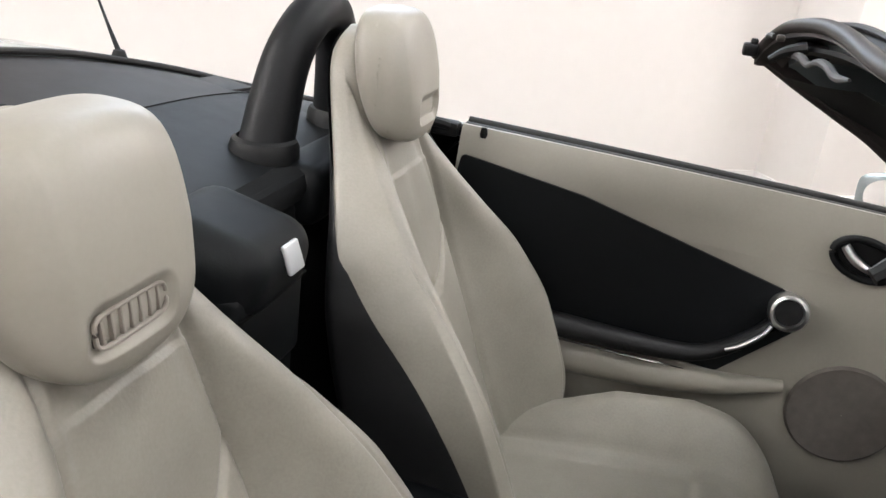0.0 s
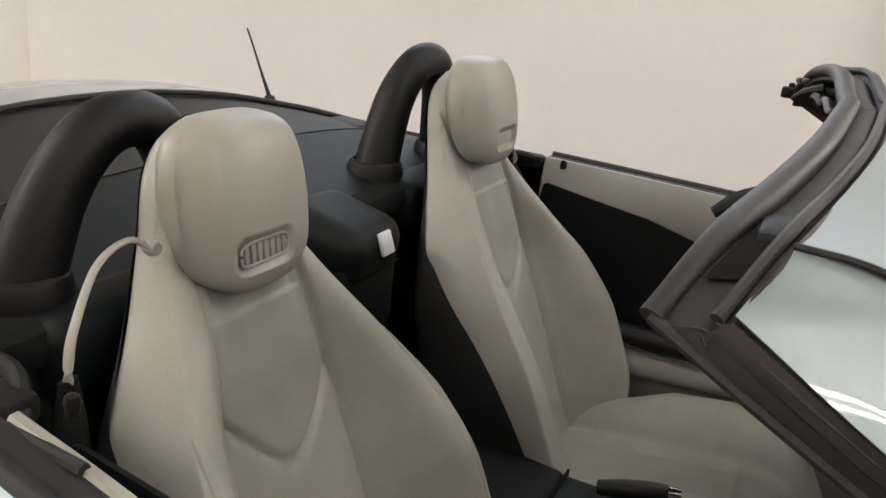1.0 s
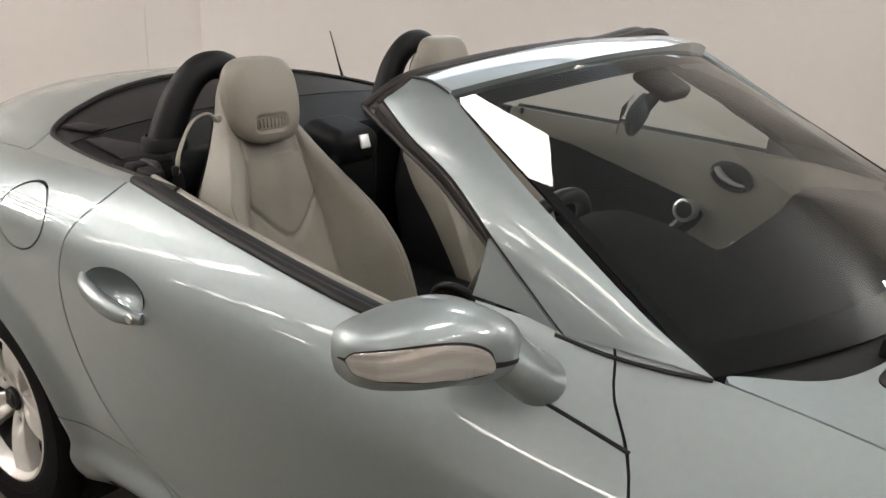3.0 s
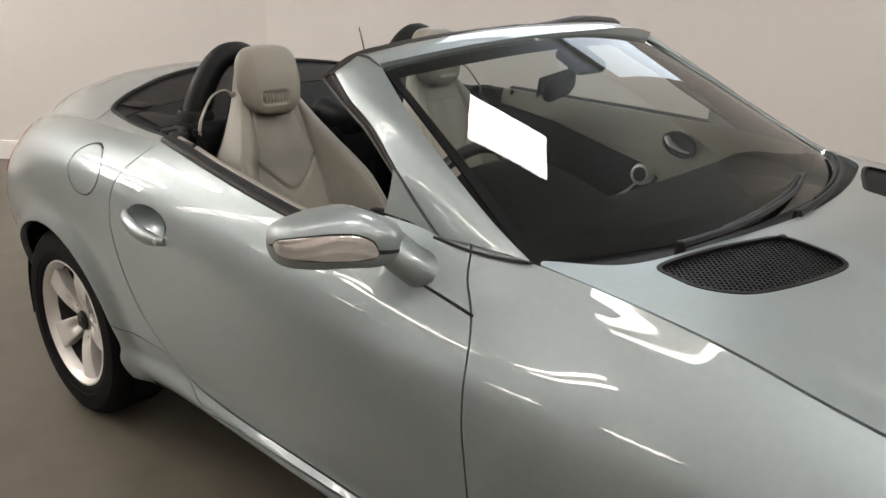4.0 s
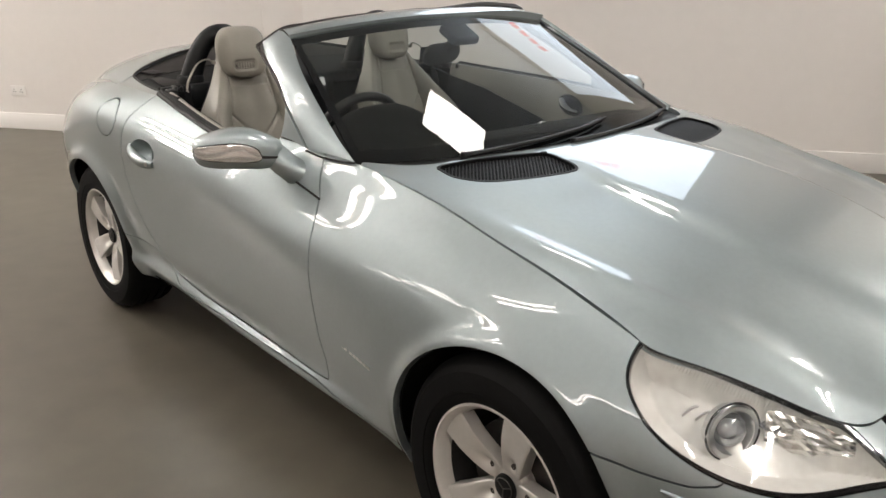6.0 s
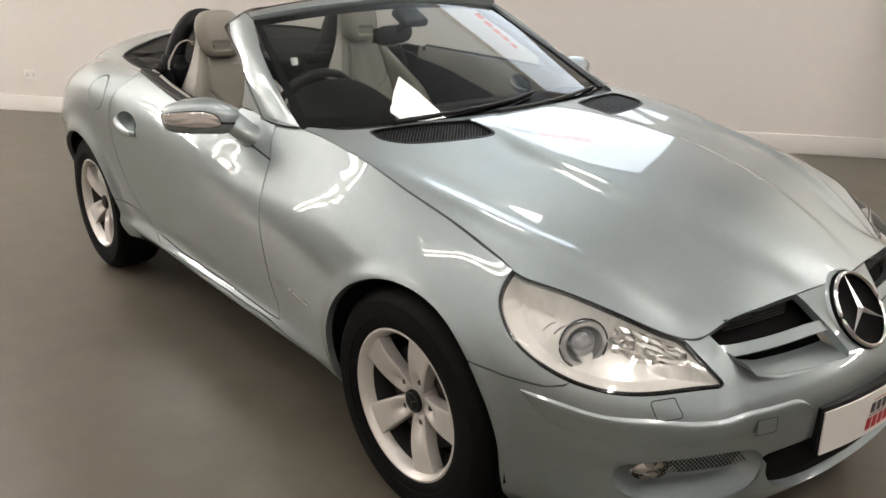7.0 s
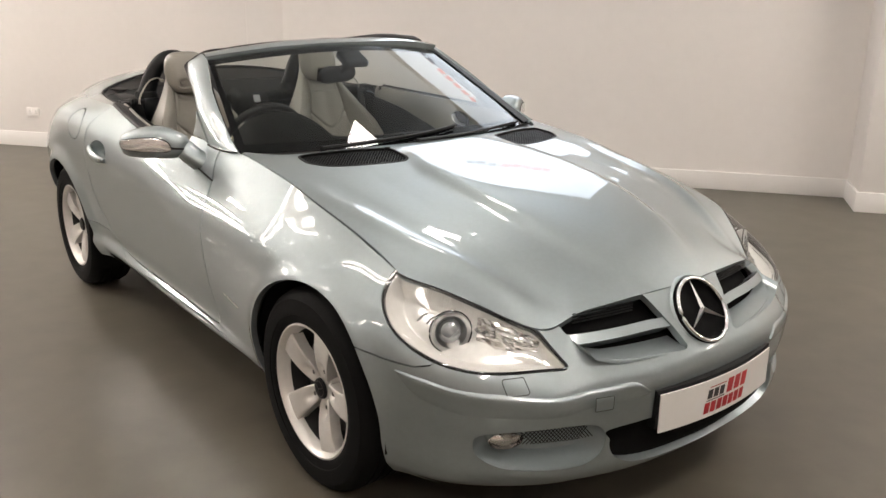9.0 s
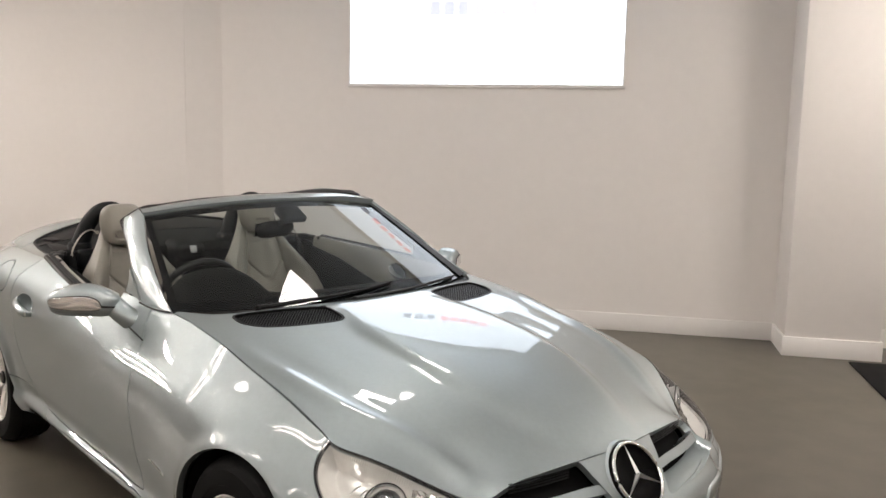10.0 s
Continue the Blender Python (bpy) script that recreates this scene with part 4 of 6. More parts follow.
# Fog lamps in their recesses and the lower intake.
low = skin(420, 90, s0=0.0, s1=s_at(1.6), t0=0.0, t1=0.55)
for side in (1, -1):
    sub = (lambda m: m) if side == 1 else flip
    patch = clip(low, lambda v: FOG(v) - 0.003)
    depth = np.clip(-FOG(patch[0]) / 0.03, 0, 1)[:, None]
    n = normals(patch)
    recess = part("fog_lamp_recess", sub((patch[0] - n * depth ** 0.8 * 0.062 - n * 0.003, patch[1])), PAINT, car)
    mf = Matrix.Translation((1.838, -0.640, 0.358)) @ Vector((0.88, -0.47, 0.0)).normalized().to_track_quat("Y", "Z").to_matrix().to_4x4()
    part("fog_lamp", sub(moved(lathe([(0.001, 0.006), (0.03, 0.004), (0.040, -0.002), (0.046, 0.006), (0.050, 0.0), (0.050, -0.04)], 40), mf @ Matrix.Diagonal((1.0, 1, 0.52, 1)))), CHROME, recess)
    part("fog_lamp_lens", sub(moved(lathe([(0.001, 0.012), (0.03, 0.010), (0.044, 0.002)], 40), mf @ Matrix.Diagonal((1.0, 1, 0.52, 1)))), LENS, recess)
    bars = []
    for k in np.arange(0.44, 0.60, 0.009):
        for lean in (1, -1):
            z = np.linspace(0.338, 0.392, 14)
            y = k + lean * (z - 0.365) * 0.8
            q = np.stack([np.full(14, 2.0), -y, z], 1)
            ok = FOG(q) < -0.006
            if ok.sum() > 3:
                q = q[ok]
                sdx = np.interp(-q[:, 1], [0.40, 0.48, 0.56, 0.62], [1.945, 1.920, 1.880, 1.842])
                q[:, 0] = sdx
                bars.append(tube(q[:: max(1, len(q) // 4)], 0.0014, 4, 6))
    if bars:
        part("recess_mesh", sub(join(*bars)), BLACK_PLASTIC, recess)
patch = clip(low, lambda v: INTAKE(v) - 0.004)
# The sheet behind the mesh is blackened for the intake's shaded depth.
intake = part("lower_intake", (lambda p: join(p, flip(p)))((patch[0] - np.array([0.09, 0, 0]), patch[1])), BLACK_AND_SHADE, car, "dark lower air intake with a mesh")
bars = []
for k in np.arange(-0.40, 0.40, 0.0125):
    for lean in (1, -1):
        z = np.linspace(0.235, 0.378, 18)
        y = k + lean * (z - 0.30) * 0.8
        ok = _INTAKE(y, z) < -0.004
        if ok.sum() > 4:
            q = np.stack([2.005 - 0.42 * y[ok] ** 2, y[ok], z[ok]], 1)
            bars.append(tube(q[:: max(1, len(q) // 4)], 0.0016, 4, 6))
part("intake_mesh", join(*bars), BLACK_PLASTIC, intake)
# Underside, so that no light comes up through the car.
part("undertray", join(box((3.7, 0.98, 0.02), (-0.05, 0, 0.19), 0.004), box((1.62, 1.5, 0.02), (0.0, 0, 0.20), 0.004), box((0.24, 1.0, 0.02), (1.70, 0, 0.2), 0.004), box((0.3, 1.3, 0.02), (-1.75, 0, 0.22), 0.004)), BLACK_AND_SHADE, car, smooth=False)


# ---- wheels ----
def make_wheel(at):
    """Tyre, rim barrel, five broad spokes, cap and bolts; the outer face looks along +y."""
    wheel = part("wheel", lathe([(0.203, 0.086), (0.2125, 0.093), (0.2125, 0.098), (0.206, 0.0995), (0.200, 0.094), (0.193, 0.082), (0.190, 0.066)], 96), ALLOY, car, "five-spoke silver alloy wheel with a black tyre", at=at)
    tread = [(0.204, -0.095), (0.225, -0.103), (0.262, -0.108), (0.292, -0.102), (0.308, -0.088), (0.314, -0.070)]
    for y in (-0.05, -0.018, 0.018, 0.05):
        tread += [(0.317, y - 0.014), (0.317, y - 0.0045), (0.310, y - 0.004), (0.310, y + 0.004), (0.317, y + 0.0045)]
    tread += [(0.3165, 0.064), (0.314, 0.072), (0.308, 0.088), (0.296, 0.100), (0.288, 0.1035), (0.286, 0.1055), (0.262, 0.108), (0.240, 0.107), (0.2385, 0.1048), (0.232, 0.1045), (0.222, 0.102), (0.211, 0.098), (0.2075, 0.094)]
    part("tyre", lathe(tread, 96), RUBBER, wheel)
    # The silver barrel is coloured dark for the shade behind the spokes.
    part("barrel", lathe([(0.196, -0.09), (0.205, -0.095), (0.206, -0.08), (0.190, -0.06), (0.186, 0.03), (0.188, 0.060)], 96), BARREL_SHADE, wheel)
    part("rim_step", lathe([(0.188, 0.060), (0.1905, 0.072), (0.1985, 0.085), (0.204, 0.086)], 96), ALLOY, wheel)
    r = np.linspace(0.040, 0.2035, 34)
    q = np.linspace(-1, 1, 23)
    half = curve([(0.040, 0.0245), (0.07, 0.031), (0.11, 0.0365), (0.16, 0.042), (0.19, 0.0455), (0.2035, 0.051)])(r)
    crown = curve([(0.040, 0.056), (0.07, 0.066), (0.11, 0.076), (0.15, 0.0815), (0.19, 0.082), (0.2035, 0.0795)])(r)
    pocket = np.exp(-((r[:, None] - 0.066) / np.where(r[:, None] < 0.066, 0.012, 0.026)) ** 2 - (q[None] / 0.42) ** 2)
    edge = 0.0030 * np.clip((np.abs(q) - 0.84) / 0.16, 0, 1) ** 2
    y = crown[:, None] - 0.015 * pocket - edge[None]
    for k in range(5):
        a0 = math.radians(90 + 72 * k)
        ang = a0 + q[None] * half[:, None] / np.maximum(r, 0.05)[:, None]
        face = np.stack([r[:, None] * np.cos(ang), y, r[:, None] * np.sin(ang)], -1)
        back = face.copy()
        back[..., 1] -= 0.034
        v, f = grid(np.concatenate([face, back[:, ::-1]], 1), wrap_v=True)
        part("spoke", (v, f), ALLOY, wheel, smooth=30)
    part("hub", lathe([(0.001, 0.054), (0.034, 0.054), (0.05, 0.050), (0.056, 0.040), (0.058, 0.0)], 48), ALLOY, wheel)
    part("hub_cap", lathe([(0.001, 0.068), (0.022, 0.068), (0.031, 0.065), (0.033, 0.058)], 40), BLACK_PLASTIC, wheel, "dark hub cap")
    part("cap_emblem", join(lathe([(0.0235, 0.0672), (0.0250, 0.0682), (0.0265, 0.0668)], 36), *[moved(box((0.003, 0.0022, 0.023), (0, 0.0686, 0.0115), 0.0008), pose(0, 0, 0, 0, 120 * k, 0)) for k in range(3)]), DISC, wheel)
    for k in range(5):
        a = math.radians(90 + 72 * k)
        bm = lathe([(0.001, 0.055), (0.0075, 0.055), (0.0095, 0.052), (0.0095, 0.040)], 12)
        part("bolt", moved(bm, Matrix.Translation((0.060 * math.cos(a), 0.0, 0.060 * math.sin(a)))), DISC, wheel)
    part("brake_disc", lathe([(0.06, 0.02), (0.145, 0.02), (0.146, 0.0), (0.06, -0.002)], 60), DISC, wheel)
    part("brake_backing", lathe([(0.001, -0.03), (0.182, -0.03)], 40), BLACK_AND_SHADE, wheel)
    return wheel


for x, turn in ((1.212, 56), (-1.212, -22)):
    for side in (1, -1):
        make_wheel(pose(x, -0.762 * side, 0.3165, 0, turn, 180 if side == 1 else 0))

# ---- windscreen, pillars, header ----
wu, wv = np.linspace(-1, 1, 61), np.linspace(0, 1, 31)
WU, WV = np.meshgrid(wu, wv, indexing="ij")


def screen_point(u, v):
    """The windscreen: u across from right (-1) to left (1), v from its foot up to the header."""
    u, v = np.broadcast_arrays(np.asarray(u, float), np.asarray(v, float))
    a = np.abs(u)
    foot = np.stack([0.715 - 0.215 * a ** 2.3, u * 0.712, 0.932 - 0.009 * a ** 2], -1)
    head = np.stack([0.045 - 0.075 * a ** 2, u * 0.578, 1.262 - 0.046 * a ** 2], -1)
    bulge = (np.sin(np.pi * v) * (0.0084 - 0.0133 * a ** 2 + 0.0082 * a ** 4))[..., None] * np.array([0.45, 0, 0.9])
    return foot + (head - foot) * v[..., None] + bulge


windscreen = part("windscreen", grid(screen_point(WU, WV)), GLASS, car, "clear curved windscreen")
windscreen.visible_shadow = False
# The black printed border of the glass.
border = []
for u0, u1, v0, v1 in ((-1, 1, 0.0, 0.085), (-1, 1, 0.925, 0.985), (-1, -0.965, 0.0, 1.0), (0.90, 1, 0.0, 1.0)):
    U, V = np.meshgrid(np.linspace(u0, u1, 50), np.linspace(v0, v1, 30), indexing="ij")
    p = screen_point(U, V) - np.array([0.003, 0, 0.003])
    border.append(grid(p))
part("glass_border", join(*border), GLOSS_BLACK, windscreen)
V, K = np.meshgrid(np.linspace(0.0, 1.0, 40), np.linspace(0, 1, 8), indexing="ij")
left_edge = 0.885 + 0.065 * V
part("pillar_trim", grid(screen_point(left_edge + (1.0 - left_edge) * K, V) + np.array([0.003, 0, 0.005])), BLACK_PLASTIC, windscreen)


def far_rise(mesh, amount):
    """The frame stands a little higher at the far corner of the header."""
    v, f = mesh
    v = np.array(v, float)
    w = np.clip((v[:, 1] - 0.02) / 0.45, 0, 1)
    v[:, 2] += amount * w * w * (3 - 2 * w) * np.clip((v[:, 2] - 1.06) / 0.14, 0, 1)
    return v, f


def strip(p0, p1, bulge, n=40, m=9, thick=0.02, lift=(0, 0, 1)):
    """A crowned strip between two edge curves of equal point counts."""
    a, b = spline(p0, n), spline(p1, n)
    q = np.linspace(0, 1, m)
    mid = a[:, None] + (b - a)[:, None] * q[None, :, None]
    mid = mid + bulge * np.sin(np.pi * q)[None, :, None] ** 0.8 * np.array(lift)
    return grid(mid)


for side in (1, -1):
    sub = (lambda m: m) if side == 1 else flip
    fore = [(0.512, -0.722, 0.930), (0.396, -0.702, 0.983), (0.22, -0.665, 1.080), (0.105, -0.632, 1.143), (-0.028, -0.580, 1.217)]
    aft = [(0.300, -0.735, 0.930), (0.160, -0.712, 1.034), (0.052, -0.680, 1.106), (-0.055, -0.652, 1.152), (-0.151, -0.612, 1.196)]
    sheet = strip(aft, fore, 0.008, lift=(0.1, -0.75, 0.65))
    # The pillar's head turns in to meet the end of the header.
    rows = sheet[0].reshape(40, 9, 3)
    q = np.linspace(0, 1, 9)[:, None]
    target = np.array([-0.128, -0.562, 1.233]) * (1 - q) + np.array([-0.029, -0.580, 1.217]) * q + np.array([0, 0, 0.006]) * np.sin(np.pi * q)
    ends = [rows[-1] + (target - rows[-1]) * w for w in (0.3, 0.65, 1.0)]
    v, f = grid(np.concatenate([rows, np.array(ends)]))
    sheet = v, [tuple(reversed(g)) for g in f]
    pillar = part("a_pillar", far_rise(sub(shell(sheet, 0.016)), 0.016), PAINT, car, "silver windscreen pillar")
    # Roof seal: a channel and a soft lip that run up the pillar and along the header.
    corner = (-0.151, -0.616, 1.194)
    head_line = [corner, (-0.127, -0.560, 1.236), (-0.104, -0.448, 1.252), (-0.0785, -0.28, 1.271), (-0.062, 0.0, 1.283)]
    head_lip = [(-0.203, -0.604, 1.178), (-0.194, -0.575, 1.200), (-0.176, -0.530, 1.223), (-0.154, -0.44, 1.240), (-0.128, -0.275, 1.259), (-0.111, 0.0, 1.272)]
    foot_line = aft[:-1] + [corner]
    foot_lip = [(0.285, -0.722, 0.930), (0.132, -0.692, 1.020), (0.014, -0.658, 1.086), (-0.098, -0.630, 1.132), (-0.203, -0.604, 1.178)]
    q = np.linspace(0, 1, 13)[None, :, None]
    runs = []
    for line, lip_pts, dips in ((foot_line, foot_lip, (0.004, 0.004)), (head_line, head_lip, (0.006, 0.012))):
        la, lb = spline(line, 50), spline(lip_pts, 50)
        groove = (np.sin(np.pi * q) ** 0.7 * dips[0] + np.exp(-((q - 0.25) / 0.07) ** 2) * dips[1]) * np.array([0.0, 0.25, 1.0])
        runs.append((la, lb, grid(la[:, None] + (lb - la)[:, None] * q - groove + np.array([0, 0, -0.002]))))
    channel = part("roof_seal", far_rise(sub(shell(join(runs[0][2], runs[1][2]), 0.010)), 0.034), SEAL_BROWN, pillar, "dark rubber roof seal along pillar and header", smooth=50)
    part("seal_lip", far_rise(sub(join(tube(runs[1][1][::7], [0.009, 0.013, 0.0135, 0.013, 0.013], 12, 70, flat=0.8), tube(runs[0][1][::7], [0.005, 0.006, 0.006, 0.005], 8, 60))), 0.038), SEAL_BROWN, channel)
    part("seal_bead", far_rise(sub(join(tube((runs[0][0] + np.array([-0.009, 0.006, -0.006]))[::7], 0.0035, 8, 60), tube((runs[1][0] + np.array([-0.010, 0.002, -0.003]))[::7], 0.0050, 8, 60))), 0.034), SEAL_BROWN, channel)
    # A flat near-black patch painted for the shade of the seal's corner recess.
    pa, pb = runs[1][0][3:9], runs[1][1][3:9]
    pq = np.linspace(0.22, 0.72, 5)[None, :, None]
    part("recess_patch", far_rise(sub(grid(pa[:, None] + (pb - pa)[:, None] * pq + np.array([0, 0, -0.0025]))), 0.034), BLACK_AND_SHADE, channel)
    inner_edge = [(p[0] - 0.012, p[1] + 0.014, p[2] - (0.014 if p[0] > 0 else 0.035)) for p in fore]
    part("pillar_lining", sub(strip([(p[0] - 0.005, p[1] + 0.02, p[2] - 0.012) for p in aft], inner_edge, -0.004)), BLACK_PLASTIC, pillar)
    part("pillar_joint", sub(tube([(0.287, -0.737, 0.928), (0.37, -0.738, 0.923), (0.45, -0.733, 0.924), (0.512, -0.724, 0.928)], 0.0030, 6, 24)), SEAL, pillar)
    part("header_joint", far_rise(sub(tube([(-0.128, -0.562, 1.2345), (-0.080, -0.5725, 1.2335), (-0.030, -0.581, 1.219)], 0.0028, 6, 16)), 0.016), SEAL, pillar)
    # Triangle of the door at the mirror's foot.
    tri = np.array([[(0.288, -0.738, 0.935), (0.21, -0.734, 0.945), (0.135, -0.728, 0.945)], [(0.222, -0.729, 0.984), (0.19, -0.728, 0.98), (0.14, -0.724, 0.968)], [(0.150, -0.716, 1.036), (0.146, -0.716, 1.015), (0.142, -0.718, 0.99)]])
    v, f = grid(tri)
    part("mirror_triangle", sub(shell((v, f), 0.02)), PAINT, DOORS[0 if side == 1 else 1])

U = np.linspace(-1, 1, 61)
fore = np.stack([0.049 - 0.075 * U ** 2, U * 0.585, 1.2705 - 0.046 * U ** 2], 1)
aft = np.stack([-0.062 - 0.066 * U ** 2, U * 0.560, 1.283 - 0.050 * U ** 2], 1)
q = np.linspace(0, 1, 11)
mid = aft[:, None] + (fore - aft)[:, None] * q[None, :, None] + 0.006 * np.sin(np.pi * q)[None, :, None] * np.array([0, 0, 1])
v, f = grid(mid)
header = part("header", far_rise(shell((v, [tuple(reversed(g)) for g in f]), 0.03), 0.016), PAINT, car, "silver top rail of the windscreen")
visor = np.stack([np.stack([-0.100 - 0.072 * U ** 2, U * 0.53, 1.258 - 0.05 * U ** 2], 1), np.stack([-0.03 - 0.076 * U ** 2, U * 0.55, 1.248 - 0.046 * U ** 2], 1), np.stack([0.03 - 0.075 * U ** 2, U * 0.56, 1.246 - 0.046 * U ** 2], 1)])
part("header_lining", far_rise(shell(grid(visor), 0.006), 0.024), BLACK_PLASTIC, header)
for side in (1, -1):
    sub = (lambda m: m) if side == 1 else flip
    part("catch_hook", far_rise(sub(tube([(-0.150, -0.42, 1.236), (-0.178, -0.424, 1.226), (-0.196, -0.428, 1.212)], [0.010, 0.008, 0.005], 8, 12)), 0.012), BLACK_PLASTIC, header)
    part("roof_catch", far_rise(sub(box((0.05, 0.06, 0.024), (-0.130, -0.515, 1.224), 0.008)), 0.012), BLACK_PLASTIC, header)
# The far corner's clip, latch and the wavy edge of the lining.
part("corner_clip", join(box((0.024, 0.026, 0.020), (-0.214, 0.588, 1.218), 0.004), box((0.012, 0.014, 0.010), (-0.210, 0.592, 1.231), 0.003)), BLACK_PLASTIC, header)
part("latch", join(tube([(-0.198, 0.530, 1.246), (-0.198, 0.508, 1.251), (-0.192, 0.486, 1.252)], 0.0040, 8, 14), box((0.012, 0.012, 0.010), (-0.184, 0.474, 1.252), 0.003)), DISC, header, "metal roof latch")
part("lining_edge", tube([(-0.181, 0.482, 1.227), (-0.171, 0.440, 1.234), (-0.158, 0.400, 1.236), (-0.151, 0.365, 1.231), (-0.146, 0.330, 1.240), (-0.140, 0.280, 1.242), (-0.135, 0.225, 1.236), (-0.131, 0.16, 1.243)], [0.002, 0.005, 0.006, 0.004, 0.006, 0.006, 0.005, 0.002], 8, 50), BOARD_GREY, header)

# Inside mirror.
mirror = part("inside_mirror", moved(lathe([(0.001, 0.118), (0.018, 0.113), (0.030, 0.098), (0.037, 0.07), (0.0375, 0.03), (0.036, 0.0), (0.0375, -0.03), (0.037, -0.07), (0.030, -0.098), (0.018, -0.113), (0.001, -0.118)], 28), pose(0.068, -0.032, 1.138, 0, 8, 18) @ Matrix.Diagonal((0.5, 1, 1, 1))), BLACK_PLASTIC, car, "black inside mirror on the windscreen")
part("mirror_foot", join(moved(box((0.10, 0.12, 0.035), (0, 0, 0), 0.014, 3), pose(0.085, 0.035, 1.20, 0, 28, 0)), tube([(0.075, -0.02, 1.15), (0.09, 0.0, 1.18), (0.10, 0.02, 1.20)], 0.014, 10, 10)), BLACK_PLASTIC, mirror)
part("mirror_glass", moved(box((0.002, 0.20, 0.056), (-0.0185, 0, 0), 0.0008), pose(0.06, -0.035, 1.135, 0, 8, 18)), CHROME, mirror, smooth=False)

# Cowl and wipers.
u = np.linspace(-1, 1, 50)
ledge = np.stack([np.stack([0.50 + 0.235 * (1 - np.abs(u) ** 2.3) + d, u * 0.70, 0.912 + 0.018 * (1 - u ** 2) + dz], 1) for d, dz in ((-0.10, -0.01), (-0.03, 0.0), (0.06, 0.0), (0.10, -0.02))])
part("cowl", shell(grid(ledge), 0.01), BLACK_PLASTIC, car, "black plastic cowl under the windscreen")
for pts in ([(0.672, -0.47, 0.940), (0.702, -0.34, 0.948), (0.712, -0.18, 0.956), (0.700, 0.0, 0.964), (0.668, 0.14, 0.972)], [(0.748, -0.10, 0.942), (0.742, 0.06, 0.944), (0.715, 0.24, 0.948), (0.665, 0.41, 0.950), (0.60, 0.55, 0.946)]):
    wiper = part("wiper", tube(pts, [0.011, 0.009, 0.007, 0.006, 0.005], 8, 30, flat=0.8), BLACK_PLASTIC, car, "black windscreen wiper arm with its blade")
    blade = [(p[0] - 0.018, p[1] + 0.01, p[2] - 0.006) for p in pts[1:]]
    part("blade", tube(blade, 0.006, 6, 24), SEAL, wiper)
    part("pivot", lathe([(0.001, 0.010), (0.008, 0.008), (0.011, -0.004), (0.011, -0.03)], 20), BLACK_PLASTIC, wiper, at=Matrix.Translation(pts[0]) @ pose(0, 0, 0, 90, 0, 0))

# ---- outside mirrors ----
for side in (1, -1):
    sub = (lambda m: m) if side == 1 else flip
    n = 72
    k = np.linspace(0, 1, n)
    centre = spline([(0.235, -0.790, 0.925), (0.225, -0.825, 0.930), (0.190, -0.885, 0.936), (0.150, -0.945, 0.937), (0.105, -1.000, 0.934)], n)
    hgt = curve([(0, 0.036), (0.10, 0.045), (0.3, 0.055), (0.6, 0.056), (0.82, 0.051), (0.92, 0.043), (0.97, 0.032), (1.0, 0.010)])(k)
    dep = curve([(0, 0.045), (0.10, 0.062), (0.3, 0.072), (0.6, 0.070), (0.82, 0.061), (0.92, 0.050), (0.97, 0.037), (1.0, 0.012)])(k)
    crest = curve([(0, 0.95), (0.2, 1.06), (0.4, 1.15), (0.6, 1.05), (0.85, 0.86), (1.0, 0.8)])(k)
    th = np.linspace(-np.pi, np.pi, 96, endpoint=False)
    ahead = np.array([0.86, -0.32, 0.05])
    rings = []
    for i in range(n):
        c, s_ = np.cos(th), np.sin(th)
        fx = np.where(c > 0, np.sign(c) * np.abs(c) ** 0.9, np.sign(c) * np.abs(c) ** 0.35 * 0.62)
        fz = np.sign(s_) * np.abs(s_) ** 0.72
        fz = fz * np.where(fz > 0, crest[i], 1.0)
        rings.append(centre[i] + fx[:, None] * dep[i] * ahead + fz[:, None] * hgt[i] * np.array([-0.06, 0.0, 1]))
    v, f = grid(np.array(rings), wrap_v=True)
    f += [tuple(range(96)), tuple(96 * n - 1 - i for i in range(96))]
    om = part("outside_mirror", sub((v, [tuple(reversed(g)) for g in f])), PAINT, car, "silver outside mirror with a clear indicator strip")
    # Indicator strip let into the front of the housing: rounded towards the car, drawn out to the tip.
    pts = np.array(rings)
    K, A = np.meshgrid(k, th, indexing="ij")
    along = (K - 0.62) / 0.36
    half_a = 0.30 * np.clip(1 - np.clip(-along, 0, 1) ** 3.0, 0, 1) ** 0.5 * np.clip((0.985 - K) / 0.02, 0, 1) ** 0.5
    level = (np.abs(A + 0.05 - 0.06 * along) - half_a).ravel() * 0.06
    nn = pts - centre[:, None]
    nn /= np.maximum(np.linalg.norm(nn, axis=-1, keepdims=True), 1e-6)
    seat_m = clip(grid(pts + nn * 0.0012), lambda v: level - 0.0035)
    part("indicator_seat", sub((seat_m[0], [tuple(reversed(g)) for g in seat_m[1]])), SEAL, om)
    ribs = 0.0030 + 0.0007 * np.sin(A * 26 + 2.0 * np.sin(K * 9)) + 0.0005 * np.sin(K * 31)
    lens_m = clip(grid(pts + nn * ribs[..., None]), lambda v: level)
    part("indicator", sub((lens_m[0], [tuple(reversed(g)) for g in lens_m[1]])), INDICATOR, om, "clear ribbed indicator lens")
    part("mirror_arm", sub(tube([(0.285, -0.710, 0.845), (0.280, -0.760, 0.864), (0.266, -0.790, 0.888), (0.246, -0.808, 0.911), (0.228, -0.824, 0.926)], [0.064, 0.053, 0.045, 0.043, 0.046], 24, 30, flat=0.85)), PAINT, om)
    th2 = np.linspace(0, 2 * np.pi, 30, endpoint=False)
